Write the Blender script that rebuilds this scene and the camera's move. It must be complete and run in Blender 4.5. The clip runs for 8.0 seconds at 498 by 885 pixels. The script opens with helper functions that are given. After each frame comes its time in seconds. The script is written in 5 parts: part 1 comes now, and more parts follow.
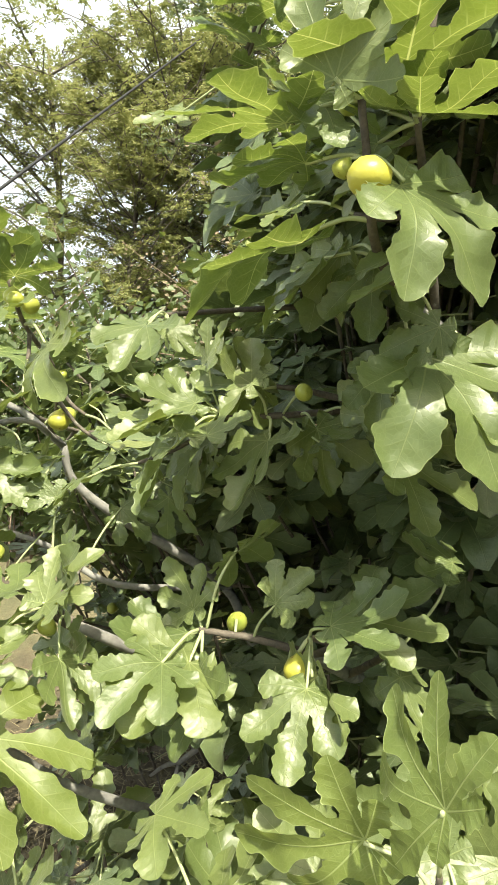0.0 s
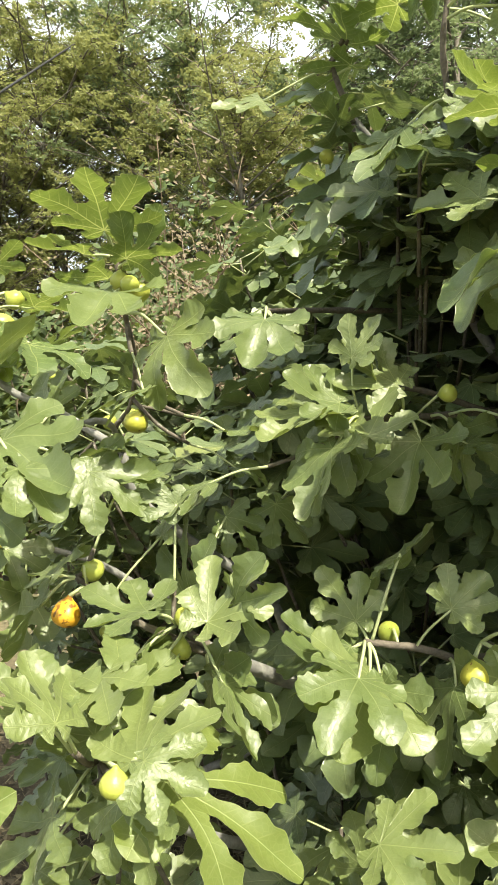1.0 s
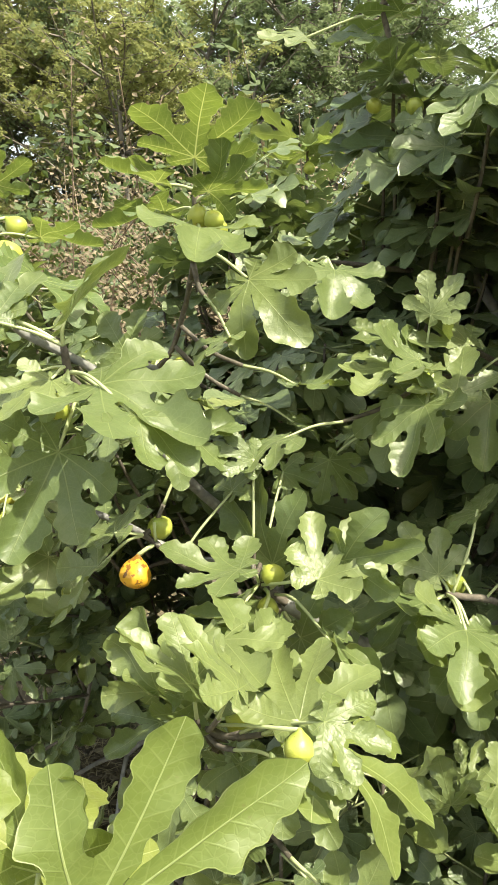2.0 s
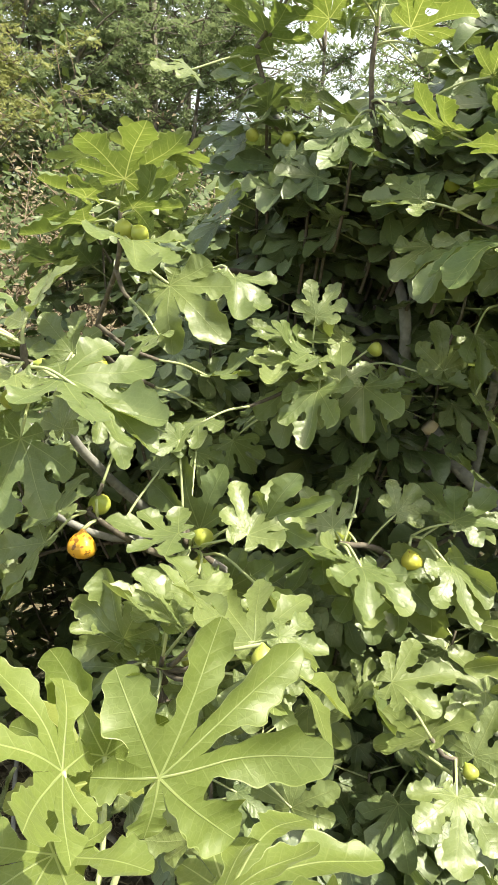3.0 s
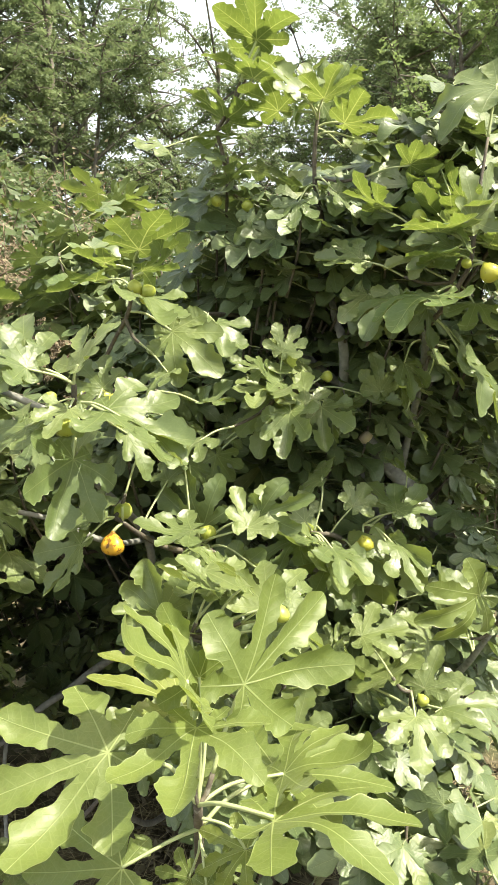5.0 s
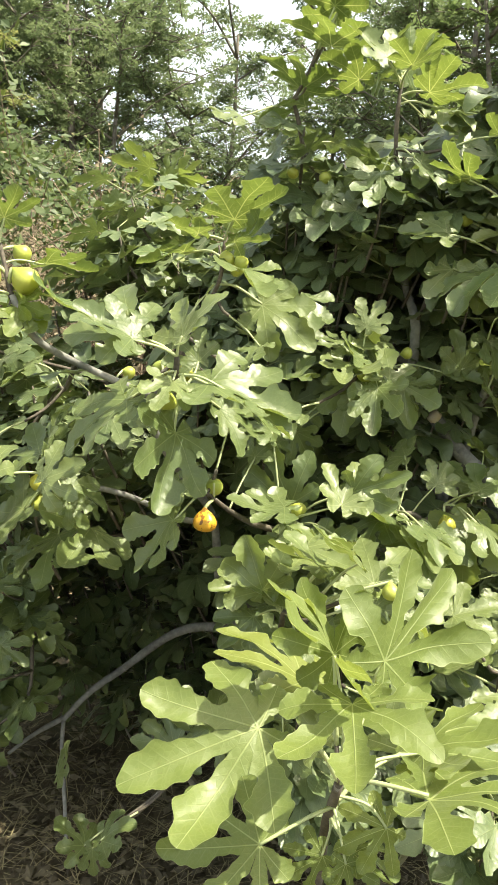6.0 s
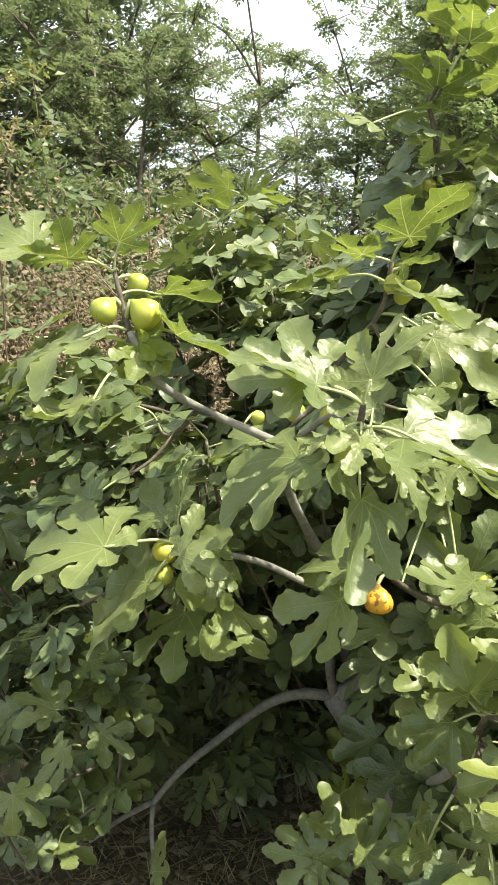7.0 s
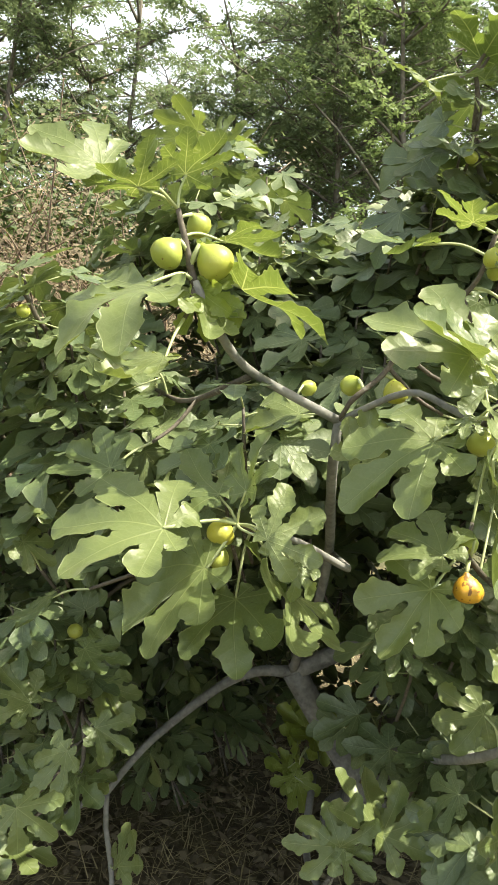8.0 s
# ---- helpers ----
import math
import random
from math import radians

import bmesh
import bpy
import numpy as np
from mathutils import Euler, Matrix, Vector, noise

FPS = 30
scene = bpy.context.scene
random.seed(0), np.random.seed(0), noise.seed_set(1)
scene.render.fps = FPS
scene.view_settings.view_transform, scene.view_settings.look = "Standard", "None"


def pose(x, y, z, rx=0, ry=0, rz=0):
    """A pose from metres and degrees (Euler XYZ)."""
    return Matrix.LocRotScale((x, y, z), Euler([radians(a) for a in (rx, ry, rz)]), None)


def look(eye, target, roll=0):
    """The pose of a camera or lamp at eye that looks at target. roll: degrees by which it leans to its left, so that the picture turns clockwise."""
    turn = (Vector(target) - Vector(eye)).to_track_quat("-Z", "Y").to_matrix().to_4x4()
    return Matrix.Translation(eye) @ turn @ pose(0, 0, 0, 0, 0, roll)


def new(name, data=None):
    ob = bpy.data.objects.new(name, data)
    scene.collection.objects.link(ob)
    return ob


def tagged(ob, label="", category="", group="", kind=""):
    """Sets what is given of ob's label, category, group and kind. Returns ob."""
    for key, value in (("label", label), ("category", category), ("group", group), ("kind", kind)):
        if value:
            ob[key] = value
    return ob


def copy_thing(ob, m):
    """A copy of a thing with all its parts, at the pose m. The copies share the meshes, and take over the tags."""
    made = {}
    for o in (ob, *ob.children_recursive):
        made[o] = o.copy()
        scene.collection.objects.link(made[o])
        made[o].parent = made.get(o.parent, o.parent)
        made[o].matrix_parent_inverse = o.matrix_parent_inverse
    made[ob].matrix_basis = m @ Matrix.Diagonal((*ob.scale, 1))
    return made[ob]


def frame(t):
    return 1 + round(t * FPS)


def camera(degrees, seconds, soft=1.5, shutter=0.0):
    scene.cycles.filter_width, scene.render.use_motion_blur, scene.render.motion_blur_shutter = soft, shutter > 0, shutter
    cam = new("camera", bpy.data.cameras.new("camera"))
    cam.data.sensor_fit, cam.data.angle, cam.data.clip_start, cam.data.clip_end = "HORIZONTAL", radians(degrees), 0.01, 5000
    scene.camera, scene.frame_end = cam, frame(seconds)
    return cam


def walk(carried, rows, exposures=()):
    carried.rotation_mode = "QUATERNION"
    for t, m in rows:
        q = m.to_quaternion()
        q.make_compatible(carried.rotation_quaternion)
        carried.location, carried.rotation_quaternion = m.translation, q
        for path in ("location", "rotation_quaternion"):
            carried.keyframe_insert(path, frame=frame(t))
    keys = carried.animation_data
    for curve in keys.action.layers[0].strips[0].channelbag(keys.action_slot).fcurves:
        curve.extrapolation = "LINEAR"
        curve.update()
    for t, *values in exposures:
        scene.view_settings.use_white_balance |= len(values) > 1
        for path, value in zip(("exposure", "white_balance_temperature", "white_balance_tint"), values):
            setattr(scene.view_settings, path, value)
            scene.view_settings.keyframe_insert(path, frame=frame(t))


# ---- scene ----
cam = camera(39.8, 8.0, 1.1)
PATH = [
    (0, (0.133, 0.012, 1.546), (-0.114, 1.988, 1.366), -0.4),
    (0.3, (-0.047, 0.021, 1.530), (-0.054, 2.005, 1.280), -2.0),
    (0.5, (-0.151, 0.014, 1.511), (-0.08, 1.995, 1.24), 0.9),
    (0.8, (-0.250, 0.036, 1.501), (-0.091, 2.024, 1.343), 1.2),
    (1, (-0.305, 0.064, 1.516), (-0.116, 2.051, 1.388), 0.7),
    (1.2, (-0.345, 0.085, 1.521), (-0.15, 2.071, 1.39), 0.8),
    (2.3, (-0.71, 0.175, 1.484), (0.141, 1.964, 1.209), 4.5),
    (2.5, (-0.746, 0.167, 1.481), (0.246, 1.879, 1.188), 4.6),
    (2.7, (-0.769, 0.143, 1.487), (0.295, 1.806, 1.166), 3.7),
    (3, (-0.821, 0.073, 1.484), (0.252, 1.746, 1.264), 2.7),
    (3.2, (-0.850, 0.021, 1.487), (0.216, 1.687, 1.192), 1.8),
    (3.5, (-0.914, -0.045, 1.504), (0.239, 1.571, 1.262), 1.6),
    (3.7, (-0.974, -0.061, 1.503), (0.260, 1.503, 1.333), 0.6),
    (4, (-1.062, -0.076, 1.502), (0.207, 1.456, 1.298), -0.6),
    (4.2, (-1.1, -0.082, 1.502), (0.143, 1.472, 1.308), 0.2),
    (5.3, (-1.132, -0.035, 1.506), (0.185, 1.462, 1.343), 1.3),
    (5.5, (-1.16, -0.014, 1.499), (0.137, 1.498, 1.321), 1.3),
    (5.8, (-1.200, 0.036, 1.479), (0.111, 1.524, 1.220), 2.2),
    (6, (-1.228, 0.068, 1.483), (0.06, 1.583, 1.269), 1.5),
    (6.2, (-1.228, 0.135, 1.475), (0.080, 1.639, 1.324), 0.5),
    (6.3, (-1.234, 0.161, 1.483), (0.062, 1.679, 1.362), 0.5),
    (6.5, (-1.233, 0.239, 1.502), (0.057, 1.762, 1.381), -1.0),
    (6.8, (-1.259, 0.337, 1.512), (0.004, 1.878, 1.338), 0.7),
    (7, (-1.279, 0.401, 1.515), (-0.021, 1.949, 1.369), 0.4),
    (7.3, (-1.340, 0.495, 1.515), (0.031, 1.946, 1.393), 0.9),
    (7.5, (-1.395, 0.566, 1.518), (0.022, 1.969, 1.359), 1.0),
    (7.7, (-1.439, 0.631, 1.521), (0.019, 1.985, 1.321), 0.7),
    (8, (-1.457, 0.745, 1.505), (0.119, 1.955, 1.271), 4.6),
]
walk(cam, [(t, look(eye, target, roll)) for t, eye, target, roll in PATH], [(0.0, 1.22, 6800, 4), (1.0, 1.19, 6800, 4), (2.5, 1.26, 6800, 4), (5.5, 1.28, 6800, 4), (7.0, 1.19, 6800, 4), (8.0, 1.26, 6800, 4)])

# ---- light ----
SUN = Vector((0.22, -0.50, 0.84)).normalized()
world = bpy.data.worlds.new("sky")
scene.world = world
world.use_nodes = True
wn = world.node_tree
sky = wn.nodes.new("ShaderNodeTexSky")
sky.sky_type, sky.sun_disc = "NISHITA", False
sky.sun_elevation = math.asin(SUN.z)
sky.sun_rotation = math.atan2(SUN.x, SUN.y)
sky.air_density, sky.dust_density, sky.ozone_density = 1.0, 8.0, 0.6
wn.nodes["Background"].inputs["Strength"].default_value = 0.102
# summer haze: the sky pales towards the horizon all round
way = wn.nodes.new("ShaderNodeSeparateXYZ")
wn.links.new(wn.nodes.new("ShaderNodeTexCoord").outputs["Generated"], way.inputs[0])
haze = wn.nodes.new("ShaderNodeMapRange")
for socket, value in zip(haze.inputs[1:5], (0.55, 0.85, 1.0, 0.0)):
    socket.default_value = value
wn.links.new(way.outputs[2], haze.inputs[0])
pale = wn.nodes.new("ShaderNodeMix")
pale.data_type = "RGBA"
pale.inputs[7].default_value = (5.9, 6.5, 7.3, 1.0)
wn.links.new(haze.outputs[0], pale.inputs[0])
wn.links.new(sky.outputs[0], pale.inputs[6])
wn.links.new(pale.outputs[2], wn.nodes["Background"].inputs["Color"])
sun = new("sun", bpy.data.lights.new("sun", "SUN"))
sun.data.energy, sun.data.angle, sun.data.color = 4.5, radians(0.53), (1.0, 0.94, 0.80)
sun.matrix_world = look(SUN * 30, (0, 0, 0))

# ---- materials ----


class Nodes:
    """A material and short ways to add nodes to it."""

    def __init__(self, name):
        self.mat = bpy.data.materials.new(name)
        self.mat.use_nodes = True
        self.tree = self.mat.node_tree
        self.bsdf = self.tree.nodes["Principled BSDF"]
        self.out = self.tree.nodes["Material Output"]

    def add(self, kind, **values):
        node = self.tree.nodes.new("ShaderNode" + kind)
        for key, value in values.items():
            if key in node.inputs:
                self.put(node.inputs[key], value)
        return node

    def put(self, socket, value):
        if isinstance(value, bpy.types.NodeSocket):
            self.tree.links.new(value, socket)
        else:
            socket.default_value = value

    def set(self, **values):
        for key, value in values.items():
            self.put(self.bsdf.inputs[key.replace("_", " ")], value)

    def math(self, op, a, b=0.0, c=0.0, clamp=False):
        node = self.tree.nodes.new("ShaderNodeMath")
        node.operation, node.use_clamp = op, clamp
        for socket, value in zip(node.inputs, (a, b, c)):
            self.put(socket, value)
        return node.outputs[0]

    def mix(self, fac, a, b, blend="MIX"):
        node = self.tree.nodes.new("ShaderNodeMix")
        node.data_type, node.blend_type = "RGBA", blend
        self.put(node.inputs[0], fac)
        self.put(node.inputs[6], a)
        self.put(node.inputs[7], b)
        return node.outputs[2]

    def ramp(self, fac, *stops):
        node = self.tree.nodes.new("ShaderNodeValToRGB")
        while len(node.color_ramp.elements) < len(stops):
            node.color_ramp.elements.new(0.5)
        for element, (at, colour) in zip(node.color_ramp.elements, stops):
            element.position, element.color = at, colour
        self.put(node.inputs[0], fac)
        return node.outputs[0]

    def step(self, value, low, high, to_low=0.0, to_high=1.0):
        node = self.tree.nodes.new("ShaderNodeMapRange")
        node.interpolation_type = "SMOOTHSTEP"
        for socket, v in zip(node.inputs, (value, low, high, to_low, to_high)):
            self.put(socket, v)
        return node.outputs[0]

    def noise(self, scale, detail=3.0, coords=None, rough=0.55):
        node = self.tree.nodes.new("ShaderNodeTexNoise")
        node.inputs["Scale"].default_value, node.inputs["Detail"].default_value = scale, detail
        node.inputs["Roughness"].default_value = rough
        self.tree.links.new(coords or self.coords("Object"), node.inputs["Vector"])
        return node.outputs[0]

    def coords(self, which="Object"):
        return self.tree.nodes.new("ShaderNodeTexCoord").outputs[which]

    def bump(self, height, strength=0.3, distance=0.002):
        node = self.tree.nodes.new("ShaderNodeBump")
        self.put(node.inputs["Height"], height)
        node.inputs["Strength"].default_value, node.inputs["Distance"].default_value = strength, distance
        return node.outputs[0]


def rgb(r, g, b):
    return (r, g, b, 1.0)


def leaf_material(name, dark, light, glow, by_object=True, share=0.30, vein=(0.36, 0.41, 0.17), bold=0.26, ribs=0.08, dull=0.30):
    """A fig leaf: pale palmate and pinnate veins, fine relief, light shining through."""
    n = Nodes(name)
    uv = n.tree.nodes.new("ShaderNodeUVMap")
    uv.uv_map = "vein"
    split = n.add("SeparateXYZ", Vector=uv.outputs[0])
    along, off = split.outputs[0], n.math("ABSOLUTE", split.outputs[1])
    width = n.math("MULTIPLY_ADD", along, -0.0060, 0.0090)
    main = n.step(n.math("DIVIDE", off, width), 0.45, 1.15, 1.0, 0.0)
    phase = n.math("FRACT", n.math("MULTIPLY_ADD", along, 8.0, n.math("MULTIPLY", off, -6.0)))
    gap = n.math("ABSOLUTE", n.math("SUBTRACT", phase, 0.5))
    side = n.math("MULTIPLY", n.step(gap, 0.43, 0.49), n.step(off, 0.16, 0.05))
    net = n.tree.nodes.new("ShaderNodeTexVoronoi")
    net.feature = "DISTANCE_TO_EDGE"
    net.inputs["Scale"].default_value = 24.0
    n.tree.links.new(n.coords("Object") if by_object else uv.outputs[0], net.inputs["Vector"])
    fine = n.step(net.outputs[0], 0.0, 0.12, 1.0, 0.0)
    pick = n.tree.nodes.new("ShaderNodeObjectInfo").outputs["Random"] if by_object else n.tree.nodes.new("ShaderNodeNewGeometry").outputs["Random Per Island"]
    patch = n.noise(3.0 if by_object else 14.0, 3.0)
    base = n.mix(n.math("MULTIPLY_ADD", pick, 0.65, n.math("MULTIPLY", patch, 0.35)), rgb(*dark), rgb(*light))
    # a few leaves yellow with age, and many carry small brown specks
    base = n.mix(n.math("MULTIPLY", n.step(pick, 0.965, 1.0), 0.25), base, rgb(0.30, 0.30, 0.05))
    speck = n.noise(26.0 if by_object else 160.0, 2.0)
    base = n.mix(n.math("MULTIPLY", n.step(speck, 0.70, 0.76), 0.45), base, rgb(0.13, 0.10, 0.04))
    veins = n.math("MAXIMUM", n.math("MULTIPLY", main, bold), n.math("MAXIMUM", n.math("MULTIPLY", side, ribs), n.math("MULTIPLY", fine, 0.05)))
    rim = n.tree.nodes.new("ShaderNodeUVMap")
    rim.uv_map = "rim"
    margin = n.step(n.add("SeparateXYZ", Vector=rim.outputs[0]).outputs[0], 0.94, 1.0)
    veins = n.math("MAXIMUM", veins, n.math("MULTIPLY", margin, 0.34 if by_object else 0.16))
    colour = n.mix(veins, base, rgb(*vein))
    dome = n.math("MULTIPLY", n.math("SUBTRACT", 0.5, gap), n.math("MULTIPLY", n.step(off, 0.0, 0.05), 0.22))
    relief = n.math("SUBTRACT", n.math("MULTIPLY_ADD", n.noise(6.0 if by_object else 45.0, 2.0), 0.75, dome), n.math("MULTIPLY", veins, 0.5))
    n.set(Base_Color=colour, Roughness=n.math("MULTIPLY_ADD", n.noise(4.0 if by_object else 30.0, 2.0), 0.25, dull), Normal=n.bump(relief, 0.75, 0.0036), Specular_IOR_Level=0.72, Sheen_Weight=0.10, Sheen_Roughness=0.4)
    trans = n.add("BsdfTranslucent", Color=n.mix(n.math("MULTIPLY", veins, 2.0, 0.0, True), n.mix(0.45, base, rgb(*glow)), rgb(0.62, 0.66, 0.24)))
    both = n.add("MixShader")
    both.inputs[0].default_value = share
    n.tree.links.new(n.bsdf.outputs[0], both.inputs[1])
    n.tree.links.new(trans.outputs[0], both.inputs[2])
    n.tree.links.new(both.outputs[0], n.out.inputs["Surface"])
    return n.mat


def bark_material(name, dark, light, scale=30.0, ring=0.0):
    n = Nodes(name)
    coarse, grain = n.noise(scale * 0.35, 4.0), n.noise(scale * 3.0, 4.0)
    mixed = n.math("MULTIPLY_ADD", coarse, 0.6, n.math("MULTIPLY", grain, 0.4))
    base = n.ramp(mixed, (0.32, rgb(*dark)), (0.62, rgb(*light)))
    lichen = n.step(n.noise(scale * 0.9, 3.0), 0.62, 0.70)
    base = n.mix(n.math("MULTIPLY", lichen, 0.35), base, rgb(0.42, 0.41, 0.36))
    n.set(Base_Color=base, Roughness=0.85, Normal=n.bump(mixed, 0.7, 0.003 + ring))
    return n.mat


def fig_material(name, skin, blush, rot=0.0):
    n = Nodes(name)
    streak = n.noise(1.3, 4.0)
    spots = n.tree.nodes.new("ShaderNodeTexVoronoi")
    spots.inputs["Scale"].default_value = 7.0
    n.tree.links.new(n.coords("Object"), spots.inputs["Vector"])
    pale = n.step(spots.outputs["Distance"], 0.08, 0.20, 1.0, 0.0)
    pick = n.tree.nodes.new("ShaderNodeObjectInfo").outputs["Random"]
    base = n.mix(n.math("MULTIPLY_ADD", pick, 0.45, n.math("MULTIPLY", streak, 0.6)), rgb(*skin), rgb(*blush))
    # green towards the neck
    height = n.add("SeparateXYZ", Vector=n.coords("Object")).outputs[2]
    base = n.mix(n.math("MULTIPLY", n.step(height, -1.1, -0.1), 0.45 - rot), base, rgb(0.20, 0.30, 0.05))
    base = n.mix(n.math("MULTIPLY", pale, 0.22), base, rgb(0.60, 0.62, 0.32))
    brown = n.step(n.noise(2.4, 4.0), 0.66 - rot * 1.1, 0.70 - rot)
    base = n.mix(n.math("MULTIPLY", brown, 0.85), base, rgb(0.15, 0.055, 0.015))
    n.set(Base_Color=base, Roughness=0.40, Subsurface_Weight=0.10, Subsurface_Scale=0.005, Normal=n.bump(n.noise(4.0, 3.0), 0.3, 0.0015))
    n.bsdf.inputs["Subsurface Radius"].default_value = (1.0, 0.9, 0.3)
    return n.mat


def plain_material(name, a, b, scale=8.0, rough=0.7, pick=False, share=0.0, glow=(0.3, 0.35, 0.05)):
    n = Nodes(name)
    fac = n.noise(scale, 4.0)
    if pick:
        fac = n.math("MULTIPLY_ADD", n.tree.nodes.new("ShaderNodeNewGeometry").outputs["Random Per Island"], 0.7, n.math("MULTIPLY", fac, 0.3))
    base = n.mix(fac, rgb(*a), rgb(*b))
    n.set(Base_Color=base, Roughness=rough, Normal=n.bump(fac, 0.3, 0.002))
    if share:
        trans = n.add("BsdfTranslucent", Color=n.mix(0.5, base, rgb(*glow)))
        both = n.add("MixShader")
        both.inputs[0].default_value = share
        n.tree.links.new(n.bsdf.outputs[0], both.inputs[1])
        n.tree.links.new(trans.outputs[0], both.inputs[2])
        n.tree.links.new(both.outputs[0], n.out.inputs["Surface"])
    return n.mat


LEAF = leaf_material("fig_leaf", (0.080, 0.118, 0.036), (0.172, 0.208, 0.068), (0.38, 0.48, 0.05), True, 0.27)
LEAF_LARGE = leaf_material("large_fig_leaf", (0.115, 0.160, 0.034), (0.165, 0.208, 0.048), (0.42, 0.50, 0.05), True, 0.38, (0.46, 0.52, 0.23), 0.46, 0.10, 0.36)
LEAF_YOUNG = leaf_material("young_fig_leaf", (0.16, 0.22, 0.035), (0.24, 0.29, 0.05), (0.42, 0.48, 0.04), True, 0.42)
# copy for leaves seen from below: bolder veins and more glow imitate backlight
LEAF_TOP = leaf_material("sunlit_top_fig_leaf", (0.072, 0.120, 0.034), (0.145, 0.195, 0.058), (0.36, 0.46, 0.04), True, 0.33, (0.44, 0.48, 0.19), 0.50, 0.22)
# inner leaves: shade put into the colour, darker, bluer and less translucent
LEAF_SHADED = leaf_material("shaded_fig_leaf", (0.062, 0.098, 0.038), (0.155, 0.192, 0.078), (0.32, 0.44, 0.05), False, 0.16)
PETIOLE = plain_material("petiole", (0.34, 0.385, 0.18), (0.44, 0.475, 0.26), 30.0, 0.55)
BARK = bark_material("fig_bark", (0.085, 0.083, 0.076), (0.270, 0.264, 0.246), 26.0)
SHOOT = bark_material("shoot_bark", (0.040, 0.033, 0.026), (0.145, 0.122, 0.095), 60.0)
CUT = plain_material("sawn_wood", (0.45, 0.36, 0.22), (0.62, 0.52, 0.36), 60.0, 0.8)
FIG = fig_material("fig_skin", (0.26, 0.31, 0.06), (0.43, 0.44, 0.08))
FIG_RIPE = fig_material("ripe_fig_skin", (0.36, 0.37, 0.05), (0.47, 0.43, 0.07), 0.03)
FIG_BURST = fig_material("burst_fig_skin", (0.62, 0.30, 0.02), (0.70, 0.42, 0.05), 0.12)


# ---- mesh tools ----
def mesh_from(name, verts, faces, material, uvs=None, smooth=True):
    me = bpy.data.meshes.new(name)
    me.from_pydata(verts, [], faces)
    me.materials.append(material)
    if smooth:
        me.polygons.foreach_set("use_smooth", [True] * len(me.polygons))
    if uvs is not None:
        loops = np.empty(len(me.loops), dtype=np.int32)
        me.loops.foreach_get("vertex_index", loops)
        values = np.asarray(uvs, dtype=np.float32)[loops]
        for layer_name, columns in (("vein", values[:, :2]), ("rim", values[:, 2:])):
            me.uv_layers.new(name=layer_name).data.foreach_set("uv", np.ascontiguousarray(columns).ravel())
    me.update()
    return me


WORLD = {}


def link(name, me, parent=None, m=None, label=""):
    """Links a mesh, built at its place in the world or set to the pose m there, under a thing or a part."""
    ob = new(name, me)
    m = Matrix() if m is None else m
    if parent is not None:
        ob.parent = parent
        ob.matrix_parent_inverse = WORLD[parent.name].inverted()
    ob.matrix_basis = m
    WORLD[ob.name] = m
    if label:
        ob["label"] = label
    return ob


def thing(name, at, label, category, group="", kind=""):
    ob = new(name)
    ob.location = at
    ob.empty_display_size = 0.1
    WORLD[ob.name] = Matrix.Translation(at)
    return tagged(ob, label, category, group, kind)


def smooth_line(points, per=4):
    """Catmull-Rom through points, per steps between two of them."""
    p = [Vector(q) for q in points]
    p = [2 * p[0] - p[1], *p, 2 * p[-1] - p[-2]]
    line = []
    for a, b, c, d in zip(p, p[1:], p[2:], p[3:]):
        for k in range(per):
            t = k / per
            line.append(0.5 * (2 * b + (c - a) * t + (2 * a - 5 * b + 4 * c - d) * t * t + (3 * b - a - 3 * c + d) * t**3))
    return [*line, p[-2]]


def tube_arrays(line, r0, r1, sides=8, wobble=0.0, rng=None, first=0):
    """Verts and faces of a tapered tube with closed ends."""
    verts, faces, side = [], [], None
    for k, point in enumerate(line):
        ahead = (line[min(k + 1, len(line) - 1)] - line[max(k - 1, 0)]).normalized()
        if side is None:
            side = ahead.orthogonal().normalized()
        side = (side - ahead * side.dot(ahead)).normalized()
        other = ahead.cross(side)
        f = k / max(1, len(line) - 1)
        for s in range(sides):
            a = 2 * math.pi * s / sides
            r = (r0 + (r1 - r0) * f) * (1 + (rng.uniform(-wobble, wobble) if rng else 0))
            verts.append(point + (side * math.cos(a) + other * math.sin(a)) * r)
    for k in range(len(line) - 1):
        for s in range(sides):
            a, b = first + k * sides + s, first + k * sides + (s + 1) % sides
            faces.append((a, b, b + sides, a + sides))
    faces.append(tuple(first + s for s in reversed(range(sides))))
    faces.append(tuple(first + (len(line) - 1) * sides + s for s in range(sides)))
    return verts, faces


def tube(name, points, r0, r1, material, parent, sides=8, per=4, wobble=0.0, label=""):
    rng = random.Random(name + str(points[0]))
    verts, faces = tube_arrays(smooth_line(points, per), r0, r1, sides, wobble, rng)
    return link(name, mesh_from(name, verts, faces, material), parent, None, label)


